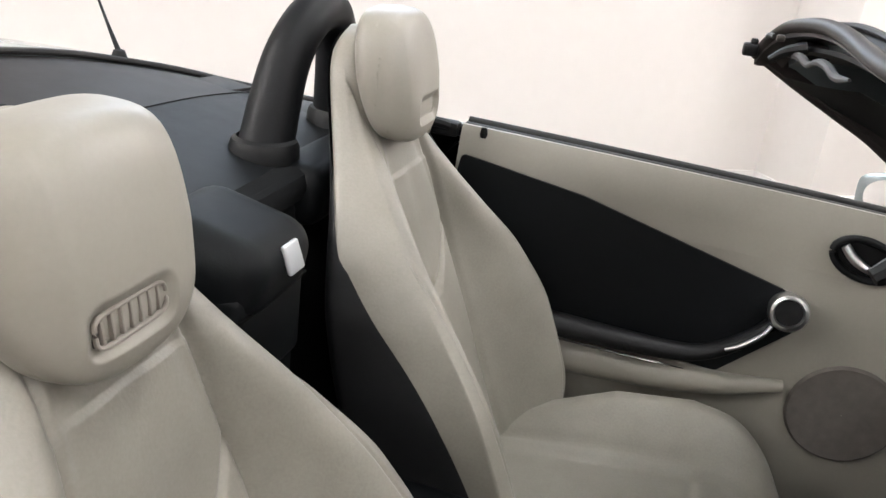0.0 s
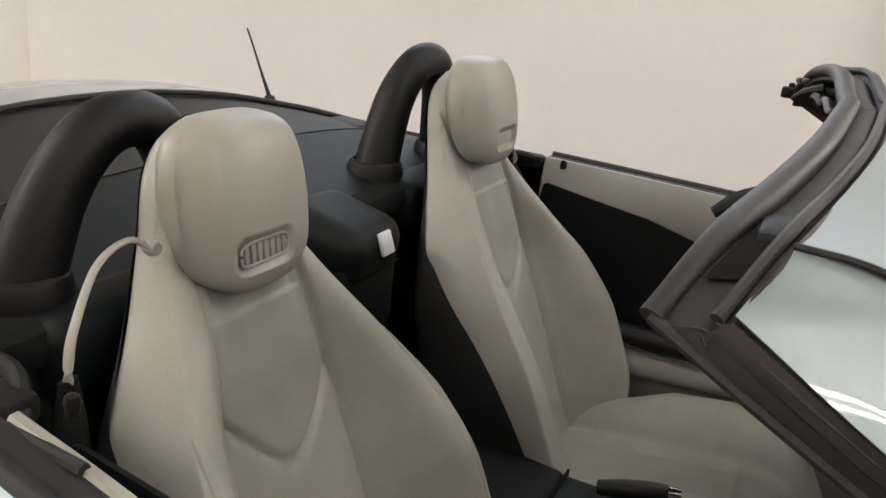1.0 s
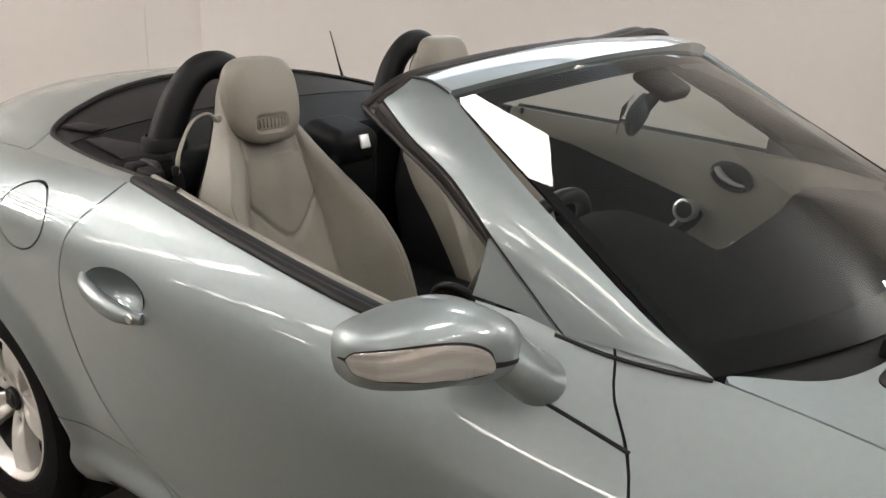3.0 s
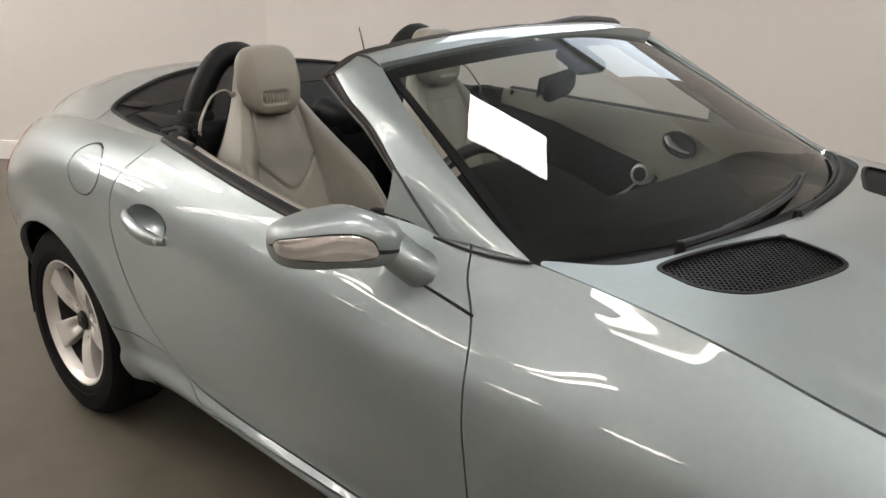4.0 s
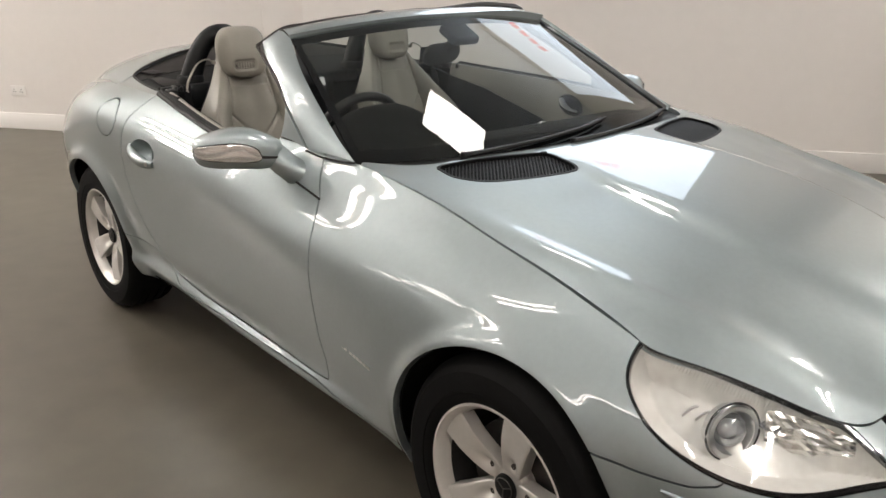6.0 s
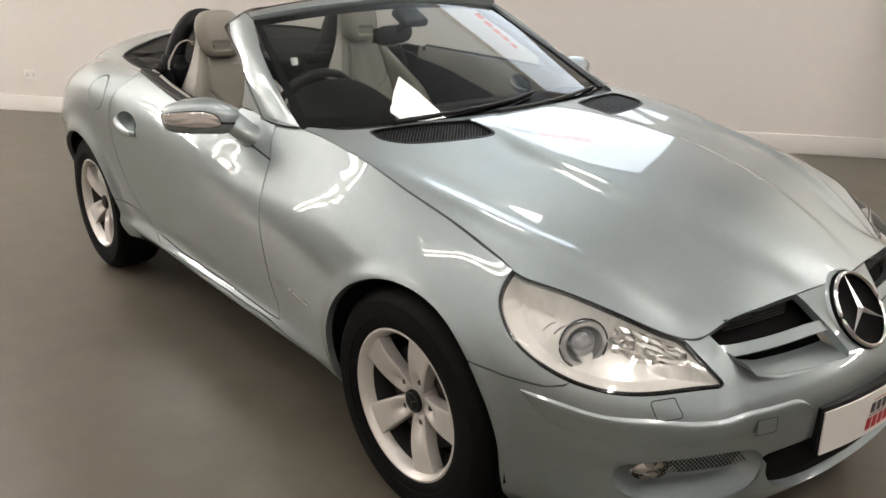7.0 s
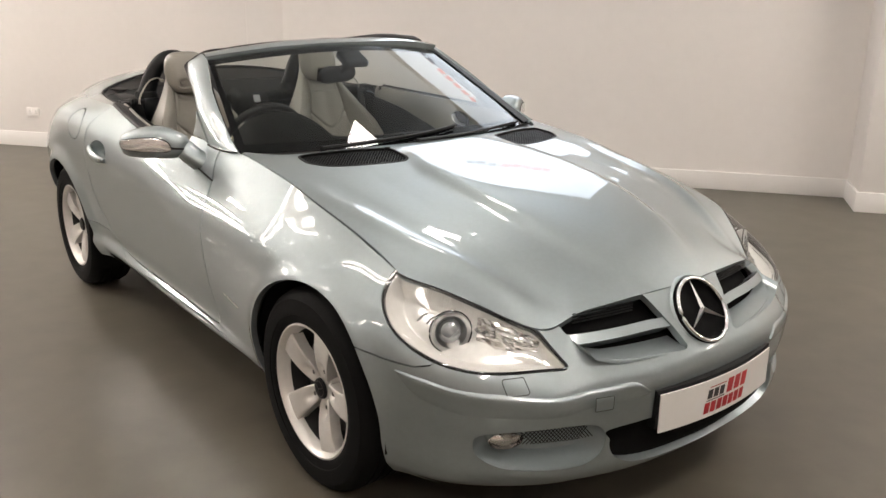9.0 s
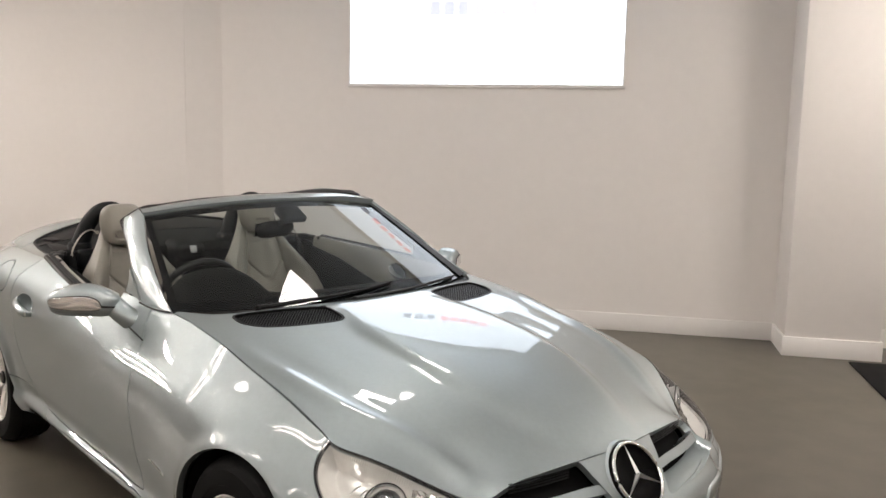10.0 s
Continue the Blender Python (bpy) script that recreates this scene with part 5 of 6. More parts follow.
    gl = centre[32] + np.array([-0.045, 0.012, 0])[None] + 0.085 * np.cos(th2)[:, None] * np.array([-0.52, -0.85, 0]) + 0.046 * np.sin(th2)[:, None] * np.array([0, 0, 1])
    part("mirror_glass", sub((gl, [tuple(range(30))])), CHROME, om, smooth=False)

# ---- door furniture ----
for side in (1, -1):
    sub = (lambda m: m) if side == 1 else flip
    door = DOORS[0 if side == 1 else 1]
    e = np.linspace(0, 1, 9)
    th = np.linspace(0, 2 * np.pi, 60, endpoint=False)
    dish = []
    for r in e:
        x, z = -0.605 + 0.0985 * r * np.cos(th), 0.795 + 0.0435 * r * np.sin(th)
        y = -0.8795 + 0.036 * (1 - r ** 2.2) + 0.012 * np.clip(np.sin(th), 0, 1) * r ** 3
        dish.append(np.stack([x, y, z], -1))
    v, f = grid(np.array(dish)[::-1], wrap_v=True)
    part("handle_recess", sub((v, f)), PAINT, door)
    pull = tube([(-0.712, -0.876, 0.800), (-0.685, -0.890, 0.790), (-0.62, -0.899, 0.776), (-0.555, -0.896, 0.766), (-0.508, -0.882, 0.764)], [0.010, 0.016, 0.018, 0.017, 0.009], 14, 40, flat=1.15)
    handle = part("door_handle", sub(pull), PAINT, door, "silver pull handle in its recess")
    if side == 1:
        part("key_lock", moved(lathe([(0.001, 0.003), (0.008, 0.003), (0.010, 0.0)], 20), Matrix.Translation((-0.52, -0.902, 0.768)) @ pose(0, 0, 0, 0, 0, 180)), SATIN, handle)
    # Black seal and beige sill along the window line.
    xs = np.linspace(0.25, -0.70, 26)
    belt = np.stack([xs, -0.736 - 0.008 * np.sin(np.linspace(0, np.pi, 26)), np.interp(xs, [-0.7, 0.0, 0.29], [0.972, 0.950, 0.937])], 1)
    if side == 1:
        belt = np.stack([xs, BELT_Y(xs) + 0.006, BELT_Z(xs) - 0.004], 1)
    part("window_seal", sub(tube(belt[::5] + np.array([0, -0.003, 0.010]), 0.0115, 10, 50, flat=0.8)), SEAL, door)
    part("window_slot", sub(tube(belt[::5] + np.array([0, 0.020, 0.004]), 0.019, 10, 50, flat=0.45)), SEAL, door)
    xl = np.linspace(0.46, -0.70, 32)
    seal_line, belt = belt, np.stack([xl, -0.736 - 0.008 * np.sin(np.linspace(0, np.pi, 32)) - 0.006 * (xl > 0.2), np.interp(xl, [-0.7, 0.0, 0.29, 0.46], [0.972, 0.950, 0.937, 0.915])], 1)
    if side == 1:
        belt = np.stack([xl, BELT_Y(xl) + 0.006, BELT_Z(xl) - 0.004], 1)
    ins = []
    for dy, dz in ((0.032, 0.006), (0.037, 0.013), (0.046, 0.013), (0.056, -0.006), (0.063, -0.06), (0.070, -0.11)):
        ins.append(belt + np.array([0, dy, dz]))
    lining = part("door_lining", sub(grid(np.array(ins))), LEATHER_SMOOTH, door, "stone-coloured leather door top")
    lower = []
    zt = belt[:, 2] - 0.11
    for k, dy in ((0, 0.070), (0.2, 0.073), (0.5, 0.08), (0.75, 0.078), (1.0, 0.06)):
        row = belt.copy()
        row[:, 1] += dy
        row[:, 2] = zt + (0.28 - zt) * k
        lower.append(row)
    part("lower_lining", sub(grid(np.array(lower))), LEATHER_SMOOTH, lining)
    insert = poly_sdf([(-0.68, 0.925), (-0.44, 0.890), (-0.05, 0.790), (0.0, 0.755), (-0.02, 0.72), (-0.13, 0.612), (-0.72, 0.65)], 0.008)
    fine = []
    xs2 = np.linspace(0.30, -0.72, 150)
    for z in np.linspace(0.30, 0.95, 110):
        fine.append(np.stack([xs2, np.full(150, -0.736 - 0.008 + 0.0) + 0.070 + 0.012, np.full(150, z)], 1))
    panel_y = np.array(fine)
    dark = clip(grid(panel_y), lambda v: insert(v[:, 0], v[:, 2]))
    part("dark_insert", sub(shell(dark, 0.006)), ANTHRACITE, lining, "black woven insert")
    part("armrest", sub(tube([(-0.70, -0.628, 0.640), (-0.45, -0.622, 0.640), (-0.25, -0.622, 0.640), (-0.16, -0.625, 0.652), (-0.09, -0.632, 0.695), (-0.045, -0.642, 0.742)], [0.030, 0.030, 0.030, 0.026, 0.02, 0.016], 14, 50, flat=0.75)), BLACK_PLASTIC, lining)
    part("armrest_pad", sub(tube([(-0.70, -0.645, 0.565), (-0.40, -0.645, 0.57), (-0.15, -0.648, 0.58), (0.0, -0.655, 0.605)], [0.036, 0.038, 0.034, 0.012], 14, 40, flat=1.0)), LEATHER_SMOOTH, lining)
    part("grip_bar", sub(tube([(-0.125, -0.604, 0.676), (-0.10, -0.606, 0.690), (-0.07, -0.612, 0.715), (-0.055, -0.62, 0.735)], [0.003, 0.005, 0.005, 0.004], 10, 24)), SATIN, lining)
    part("grip_trim", sub(tube([(-0.46, -0.596, 0.622), (-0.32, -0.594, 0.622), (-0.19, -0.596, 0.622)], [0.001, 0.003, 0.001], 8, 24, flat=0.6)), GLOSS_BLACK, lining)
    knob = part("knob", sub(moved(lathe([(0.030, -0.03), (0.034, 0.0), (0.036, 0.02), (0.033, 0.028), (0.027, 0.030), (0.024, 0.022)], 40), Matrix.Translation((-0.035, -0.635, 0.768)) @ pose(0, 0, 0, 10, 0, 0))), SATIN, lining)
    part("knob_face", sub(moved(lathe([(0.001, 0.024), (0.025, 0.023)], 30), Matrix.Translation((-0.035, -0.635, 0.768)) @ pose(0, 0, 0, 10, 0, 0))), BLACK_PLASTIC, knob)
    th = np.linspace(0, 2 * np.pi, 40, endpoint=False)
    rg = np.stack([0.072 + 0.058 * np.cos(th), np.full(40, -0.664) , 0.882 + 0.036 * np.sin(th) - 0.28 * 0.058 * np.cos(th) * 0.6], 1)
    # A flat disc, blackened to read as the shaded hollow behind the lever.
    bowl = part("release_recess", sub((np.vstack([rg, rg * np.array([1, 1, 1]) + np.array([0, 0.001, 0])]), [tuple(range(40))])), BLACK_AND_SHADE, lining, smooth=False)
    part("release_ring", sub(tube(rg[::2], 0.0065, 10, 60, closed=True)), BLACK_PLASTIC, bowl)
    part("release_lever", sub(tube([(0.03, -0.652, 0.905), (0.05, -0.645, 0.885), (0.085, -0.645, 0.868), (0.115, -0.655, 0.862)], [0.011, 0.013, 0.009, 0.005], 12, 24, flat=0.7)), SATIN, bowl)
    disc = lathe([(0.001, 0.004), (0.085, 0.004), (0.097, 0.006), (0.102, 0.0)], 48)
    part("speaker", sub(moved(disc, Matrix.Translation((0.115, -0.657, 0.575)))), SPEAKER, lining, "taupe round speaker cover")
    part("lock_pin", sub(lathe([(0.001, 0.02), (0.006, 0.019), (0.008, 0.012), (0.006, 0.0)], 16)), BLACK_PLASTIC, lining, at=pose(-0.655, -0.684 * side, 0.985, 90, 0, 0))

# ---- rear deck ----
DECK_MID = curve([(-2.1, 0.85), (-2.05, 0.885), (-1.95, 0.960), (-1.85, 1.012), (-1.7, 1.056), (-1.5, 1.076), (-1.3, 1.064), (-1.1, 1.034), (-0.85, 0.99)])
dx, dy = np.linspace(-2.08, -0.66, 150), np.linspace(-0.80, 0.80, 150)
DX, DY = np.meshgrid(dx, dy, indexing="ij")
_es = np.linspace(s_at(-0.60), ALONG[-1], 160)
_ep = skin_point(_es, 1.0)
_near = np.sqrt((DX[..., None] - _ep[:, 0]) ** 2 + (np.abs(DY)[..., None] + _ep[:, 1]) ** 2)
edge_z = TOP(DX)
lim = np.interp(DX, _ep[::-1, 0], -_ep[::-1, 1])
DZ = DECK_MID(DX) - (DECK_MID(DX) - edge_z) * np.clip(np.abs(DY) / np.maximum(lim, 0.05), 0, 1.1) ** 3.0
_w = np.exp(-(_near.min(-1) / 0.05) ** 2)
DZ = DZ + _w * (_ep[_near.argmin(-1), 2] - DZ)
DZ = blurred(blurred(DZ, 1.6, 0), 1.6, 1)
deck = grid(np.stack([DX, DY, DZ], -1))
_outer = np.vstack([np.stack([_ep[:, 0], -_ep[:, 1]], 1), np.stack([_ep[::-1, 0], _ep[::-1, 1]], 1)])
INSIDE = poly_sdf(_outer)
COVER_EDGE = poly_sdf(np.vstack([spline([(-0.60, -0.722), (-0.90, -0.700), (-1.10, -0.672), (-1.215, -0.640), (-1.27, -0.565), (-1.36, -0.38), (-1.42, -0.15), (-1.43, 0.0), (-1.42, 0.15), (-1.36, 0.38), (-1.27, 0.565), (-1.215, 0.640), (-1.10, 0.672), (-0.90, 0.700), (-0.60, 0.722)], 90)]))
LID = poly_sdf(np.vstack([[(-1.085, -0.86), (-2.2, -0.86), (-2.2, 0.86), (-1.085, 0.86)], spline([(-1.205, 0.650), (-1.27, 0.565), (-1.36, 0.38), (-1.42, 0.15), (-1.43, 0.0), (-1.42, -0.15), (-1.36, -0.38), (-1.27, -0.565), (-1.205, -0.650)], 60)]))
on_deck = clip(deck, lambda v: INSIDE(v[:, 0], v[:, 1]) + 0.0004)
lid = clip(clip(deck, lambda v: INSIDE(v[:, 0], v[:, 1]) + 0.0030), lambda v: LID(v[:, 0], v[:, 1]) + GAP)
part("boot_lid", rim(lid, 0.02), PAINT, car, "silver boot lid")
edge_strip = clip(clip(on_deck, lambda v: GAP - LID(v[:, 0], v[:, 1])), lambda v: 0.004 - COVER_EDGE(v[:, 0], v[:, 1]))
shoulder = clip(clip(edge_strip, lambda v: v[:, 0] + 0.70), lambda v: v[:, 1])
both("rear_shoulder", rim(shoulder, 0.015), PAINT)
cover = clip(clip(deck, lambda v: COVER_EDGE(v[:, 0], v[:, 1])), lambda v: v[:, 0] + 1.11)
cv = cover[0] - np.array([0, 0, 0.010])
cover_ob = part("deck_cover", shell((cv, cover[1]), 0.01), COVER, car, "dark brown-black cover over the folded roof")
shelf = clip(clip(deck, lambda v: COVER_EDGE(v[:, 0], v[:, 1]) + 0.004), lambda v: -1.114 - v[:, 0])
shelf = clip(shelf, lambda v: v[:, 0] + 0.83)
part("rear_shelf", shell((shelf[0] - np.array([0, 0, 0.012]), shelf[1]), 0.012), ANTHRACITE, car, "anthracite shelf behind the seats")
deck_at = lambda x, y: float(DZ[np.abs(dx - x).argmin(), np.abs(dy - y).argmin()])
rail = spline([(-0.60, -0.722), (-0.90, -0.700), (-1.10, -0.672), (-1.215, -0.640), (-1.27, -0.565), (-1.36, -0.38), (-1.42, -0.15), (-1.43, 0.0)], 40)
rail3 = np.array([(x, y, deck_at(x, y) - 0.002) for x, y in rail])
both("deck_seal", tube(rail3[::3], 0.0065, 8, 80), SEAL)
for side in (1, -1):
    sub = (lambda m: m) if side == 1 else flip
    # Folded hinge covers and flaps beside the shelf.
    part("cover_flap", sub(join(moved(box((0.20, 0.09, 0.006), (0, 0, 0), 0.002), pose(-0.985, -0.595, deck_at(-0.985, -0.595) - 0.0105, 0, 3, -8)), moved(box((0.10, 0.10, 0.008), (0, 0, 0), 0.003), pose(-1.17, -0.56, deck_at(-1.17, -0.56) - 0.0115, 0, 2, 14)))), COVER, cover_ob)
    part("roof_latch", sub(join(box((0.06, 0.035, 0.03), (-0.735, -0.690, 0.972), 0.008), box((0.04, 0.05, 0.022), (-0.80, -0.675, 0.976), 0.006), tube([(-0.70, -0.700, 0.965), (-0.75, -0.665, 0.985), (-0.82, -0.65, 0.98)], 0.010, 8, 12))), BLACK_PLASTIC, cover_ob)
    # Tail lamp.
    tl = clip(skin(160, 60, s0=s_at(-1.72), s1=ALONG[-1], t0=0.55, t1=0.98, out=0.003), lambda v: np.maximum(np.maximum(v[:, 0] + 1.64 + 0.8 * np.clip(0.85 - v[:, 2], 0, 1), np.abs(v[:, 2] - 0.805) - 0.080), 0.42 + v[:, 1]))
    part("tail_lamp", sub(rim(tl, 0.01)), TAIL, car, "red tail lamp")
aerial = part("aerial", tube([(-1.498, 0.703, 1.0), (-1.54, 0.722, 1.055), (-1.585, 0.744, 1.115), (-1.623, 0.763, 1.160)], [0.006, 0.0035, 0.0028, 0.0025], 8, 16), BLACK_PLASTIC, car, "short black roof aerial on the rear shoulder")
part("aerial_foot", lathe([(0.001, 0.02), (0.012, 0.016), (0.018, 0.0), (0.02, -0.03)], 20), BLACK_PLASTIC, aerial, at=pose(-1.495, 0.702, 0.985, 90, 0, 0))

# ---- roll bars, bulkhead, console ----
def roll_bar(outer, inner, name_y):
    mid = (outer + inner) / 2
    pts = [(-0.905, outer, 0.90), (-0.902, outer + (mid - outer) * 0.10, 0.985), (-0.894, outer + (mid - outer) * 0.34, 1.085), (-0.885, outer + (mid - outer) * 0.66, 1.150), (-0.880, mid, 1.168), (-0.885, inner + (mid - inner) * 0.66, 1.150), (-0.894, inner + (mid - inner) * 0.34, 1.085), (-0.902, inner + (mid - inner) * 0.10, 0.985), (-0.905, inner, 0.90)]
    pts = [(p[0], p[1], p[2] + name_y * (p[2] > 1)) for p in pts]
    bar = part("roll_bar", tube(pts, [0.046, 0.044, 0.040, 0.036, 0.034, 0.036, 0.040, 0.044, 0.046], 20, 90, flat=1.0), ROLL_BLACK, car, "padded black roll bar behind the seat")
    for y in (outer + (mid - outer) * 0.1, inner + (mid - inner) * 0.1):
        part("collar", lathe([(0.043, 0.014), (0.050, 0.010), (0.054, 0.0), (0.055, -0.02)], 36), BLACK_PLASTIC, bar, at=pose(-0.902, y, 1.0, 90, 0, 0))
    return bar


roll_bar(-0.550, -0.245, 0.004)
roll_bar(0.545, 0.235, 0.030)
bulk = part("bulkhead", join(box((0.05, 1.40, 0.60), (-0.855, 0, 0.64), 0.02), box((0.08, 1.38, 0.05), (-0.855, 0, 0.955), 0.02)), CARPET, car, "dark carpeted bulkhead behind the seats")
for side in (1, -1):
    part("bulkhead_trim", moved(box((0.10, 0.36, 0.10), (0, 0, 0), 0.03, 4), pose(-0.845, 0.40 * side, 0.935)), ANTHRACITE, bulk)
cub = part("storage_box", join(moved(box((0.17, 0.172, 0.105), (0, 0, 0), 0.042, 7), pose(-0.796, -0.046, 0.952, 0, 12, 0)), moved(box((0.10, 0.172, 0.14), (0, 0, 0), 0.012, 3), pose(-0.778, -0.046, 0.865))), ANTHRACITE, car, "anthracite storage box between the seats")
part("button", moved(box((0.008, 0.036, 0.038), (0, 0, 0), 0.009, 4), pose(-0.7085, -0.040, 0.962, 0, -20, 0)), BUTTON, cub, "silver release button")
part("box_joint", box((0.004, 0.172, 0.004), (-0.7270, -0.046, 0.908), 0.0005), BLACK_AND_SHADE, cub)
part("center_panel", box((0.06, 0.20, 0.40), (-0.772, -0.046, 0.66), 0.012), ANTHRACITE, cub)
console = part("console", join(moved(box((0.36, 0.20, 0.16), (0, 0, 0), 0.022, 4), pose(-0.575, 0.0, 0.520, 0, 3, 0)), box((0.86, 0.215, 0.38), (-0.05, 0, 0.395), 0.03, 4), moved(box((0.5, 0.17, 0.02), (0, 0, 0), 0.008), pose(-0.10, 0.0, 0.586, 0, -2, 0))), ANTHRACITE, car, "anthracite center console with an armrest lid")
part("lid_joint", box((0.004, 0.202, 0.10), (-0.395, 0, 0.54), 0.001), BLACK_AND_SHADE, console)
brake = part("hand_brake", tube([(-0.325, 0.010, 0.634), (-0.29, 0.014, 0.642), (-0.25, 0.024, 0.649), (-0.222, 0.030, 0.652)], [0.012, 0.0155, 0.0155, 0.013], 14, 30), BLACK_PLASTIC, console, "black hand brake lever with a chrome button")
part("brake_button", tube([(-0.222, 0.030, 0.652), (-0.203, 0.034, 0.653)], [0.0125, 0.010], 12, 6), CHROME, brake)
part("brake_stem", tube([(-0.30, 0.014, 0.638), (-0.275, 0.010, 0.61), (-0.245, 0.006, 0.575)], [0.010, 0.013, 0.015], 10, 12), BLACK_PLASTIC, brake)
gear = part("gear_lever", tube([(0.02, -0.01, 0.58), (0.01, -0.01, 0.62), (0.005, -0.01, 0.65)], [0.012, 0.010, 0.012], 12, 12), SATIN, console)
part("gear_knob", moved(lathe([(0.001, 0.045), (0.014, 0.042), (0.023, 0.025), (0.024, 0.0), (0.016, -0.02), (0.010, -0.03)], 28), Matrix.Translation((0.003, -0.01, 0.67)) @ pose(0, 0, 0, 90, 0, 0)), BLACK_PLASTIC, gear)
for k in range(3):
    part("console_switch", lathe([(0.001, 0.012), (0.010, 0.011), (0.012, 0.0)], 18), CHROME, console, at=pose(-0.09 + 0.045 * k, -0.045 + 0.02 * k, 0.592, 90, 0, 0))

# ---- dash and steering wheel ----
u = np.linspace(-1, 1, 60)
prof = [(0.70, 0.915), (0.60, 0.918), (0.48, 0.915), (0.36, 0.908), (0.30, 0.893), (0.275, 0.86), (0.285, 0.80), (0.33, 0.70), (0.36, 0.56), (0.42, 0.42)]
rows = []
for x, z in prof:
    hump = 0.045 * np.exp(-((u * 0.70 + 0.385) / 0.17) ** 2) * np.interp(x, [0.27, 0.32, 0.45, 0.6], [1.0, 1.0, 0.5, 0.0]) if z > 0.84 else 0 * u
    rows.append(np.stack([x - 0.04 * np.abs(u) ** 3 * (x < 0.5) + np.interp(x, [0.3, 0.7], [0, -0.0]) - np.where(x > 0.55, 0.17 * np.abs(u) ** 2.5, 0), u * 0.69, z + hump - 0.012 * u ** 2], 1))
v, f = grid(np.array(rows))
dash = part("dashboard", (v, [tuple(reversed(g)) for g in f]), DASH, car, "black soft-touch dashboard")
bx, bk = np.linspace(0.135, 0.54, 30), np.linspace(-1, 1, 41)
b_high = curve([(0.135, 0.098), (0.19, 0.112), (0.28, 0.100), (0.38, 0.066), (0.47, 0.026), (0.54, -0.012)])(bx)
b_wide = curve([(0.135, 0.168), (0.25, 0.172), (0.40, 0.165), (0.54, 0.150)])(bx)
dome = np.stack([np.stack([np.full(41, bx[i]) - 0.03 * bk ** 2 * (1 - i / 29), -0.388 + b_wide[i] * np.sign(bk) * np.abs(bk) ** 0.8, 0.875 + (b_high[i] + 0.025) * (1 - np.abs(bk) ** 2.4) ** 0.6], 1) for i in range(30)])
binnacle = part("instrument_binnacle", shell(grid(dome), 0.008), DASH, dash, "black cowl over the instruments")
part("instrument_face", (lambda p: (np.vstack([p, p.mean(0)[None]]), [(k, k + 1, 41) for k in range(40)]))(dome[6]), GLOSS_BLACK, binnacle)
for y in (-0.60, -0.12, 0.10, 0.60):
    part("air_vent", moved(lathe([(0.001, 0.004), (0.030, 0.004), (0.034, 0.012), (0.040, 0.010), (0.042, 0.0)], 32), Matrix.Translation((0.277, y, 0.825)) @ pose(0, 0, 0, 0, 0, 90)), SATIN, dash)
M = Matrix.Translation((0.02, -0.376, 0.855)) @ pose(0, 0, 0, 0, -68, 0)
th = np.linspace(0, 2 * np.pi, 48, endpoint=False)
wheel_rim = np.stack([0.182 * np.cos(th), 0.182 * np.sin(th), 0 * th], 1)
steer = part("steering_wheel", moved(tube(wheel_rim[::3], 0.0155, 14, 90, closed=True), M), GLOSS_LEATHER, car, "black leather three-spoke steering wheel")
part("hub_pad", moved(lathe([(0.001, 0.035), (0.06, 0.032), (0.082, 0.02), (0.088, 0.0), (0.08, -0.02)], 40), M @ pose(0, 0, 0, 90, 0, 0)), BLACK_PLASTIC, steer)
for a in (90, -90, 180):
    r = math.radians(a)
    part("wheel_spoke", moved(tube([(0.07 * math.cos(r), 0.07 * math.sin(r), -0.006), (0.12 * math.cos(r), 0.12 * math.sin(r), -0.004), (0.175 * math.cos(r), 0.175 * math.sin(r), 0)], [0.024, 0.016, 0.02], 12, 12, flat=0.5), M), BLACK_PLASTIC, steer)
part("steering_column", moved(tube([(0, 0, -0.02), (0, 0, -0.12), (0, 0, -0.28)], [0.05, 0.055, 0.07], 16, 10), M), BLACK_PLASTIC, steer)
part("cabin_floor", join(box((1.5, 1.42, 0.02), (-0.05, 0, 0.225), 0.005), box((0.02, 1.40, 0.5), (0.55, 0, 0.45), 0.005)), CARPET, car, smooth=False)


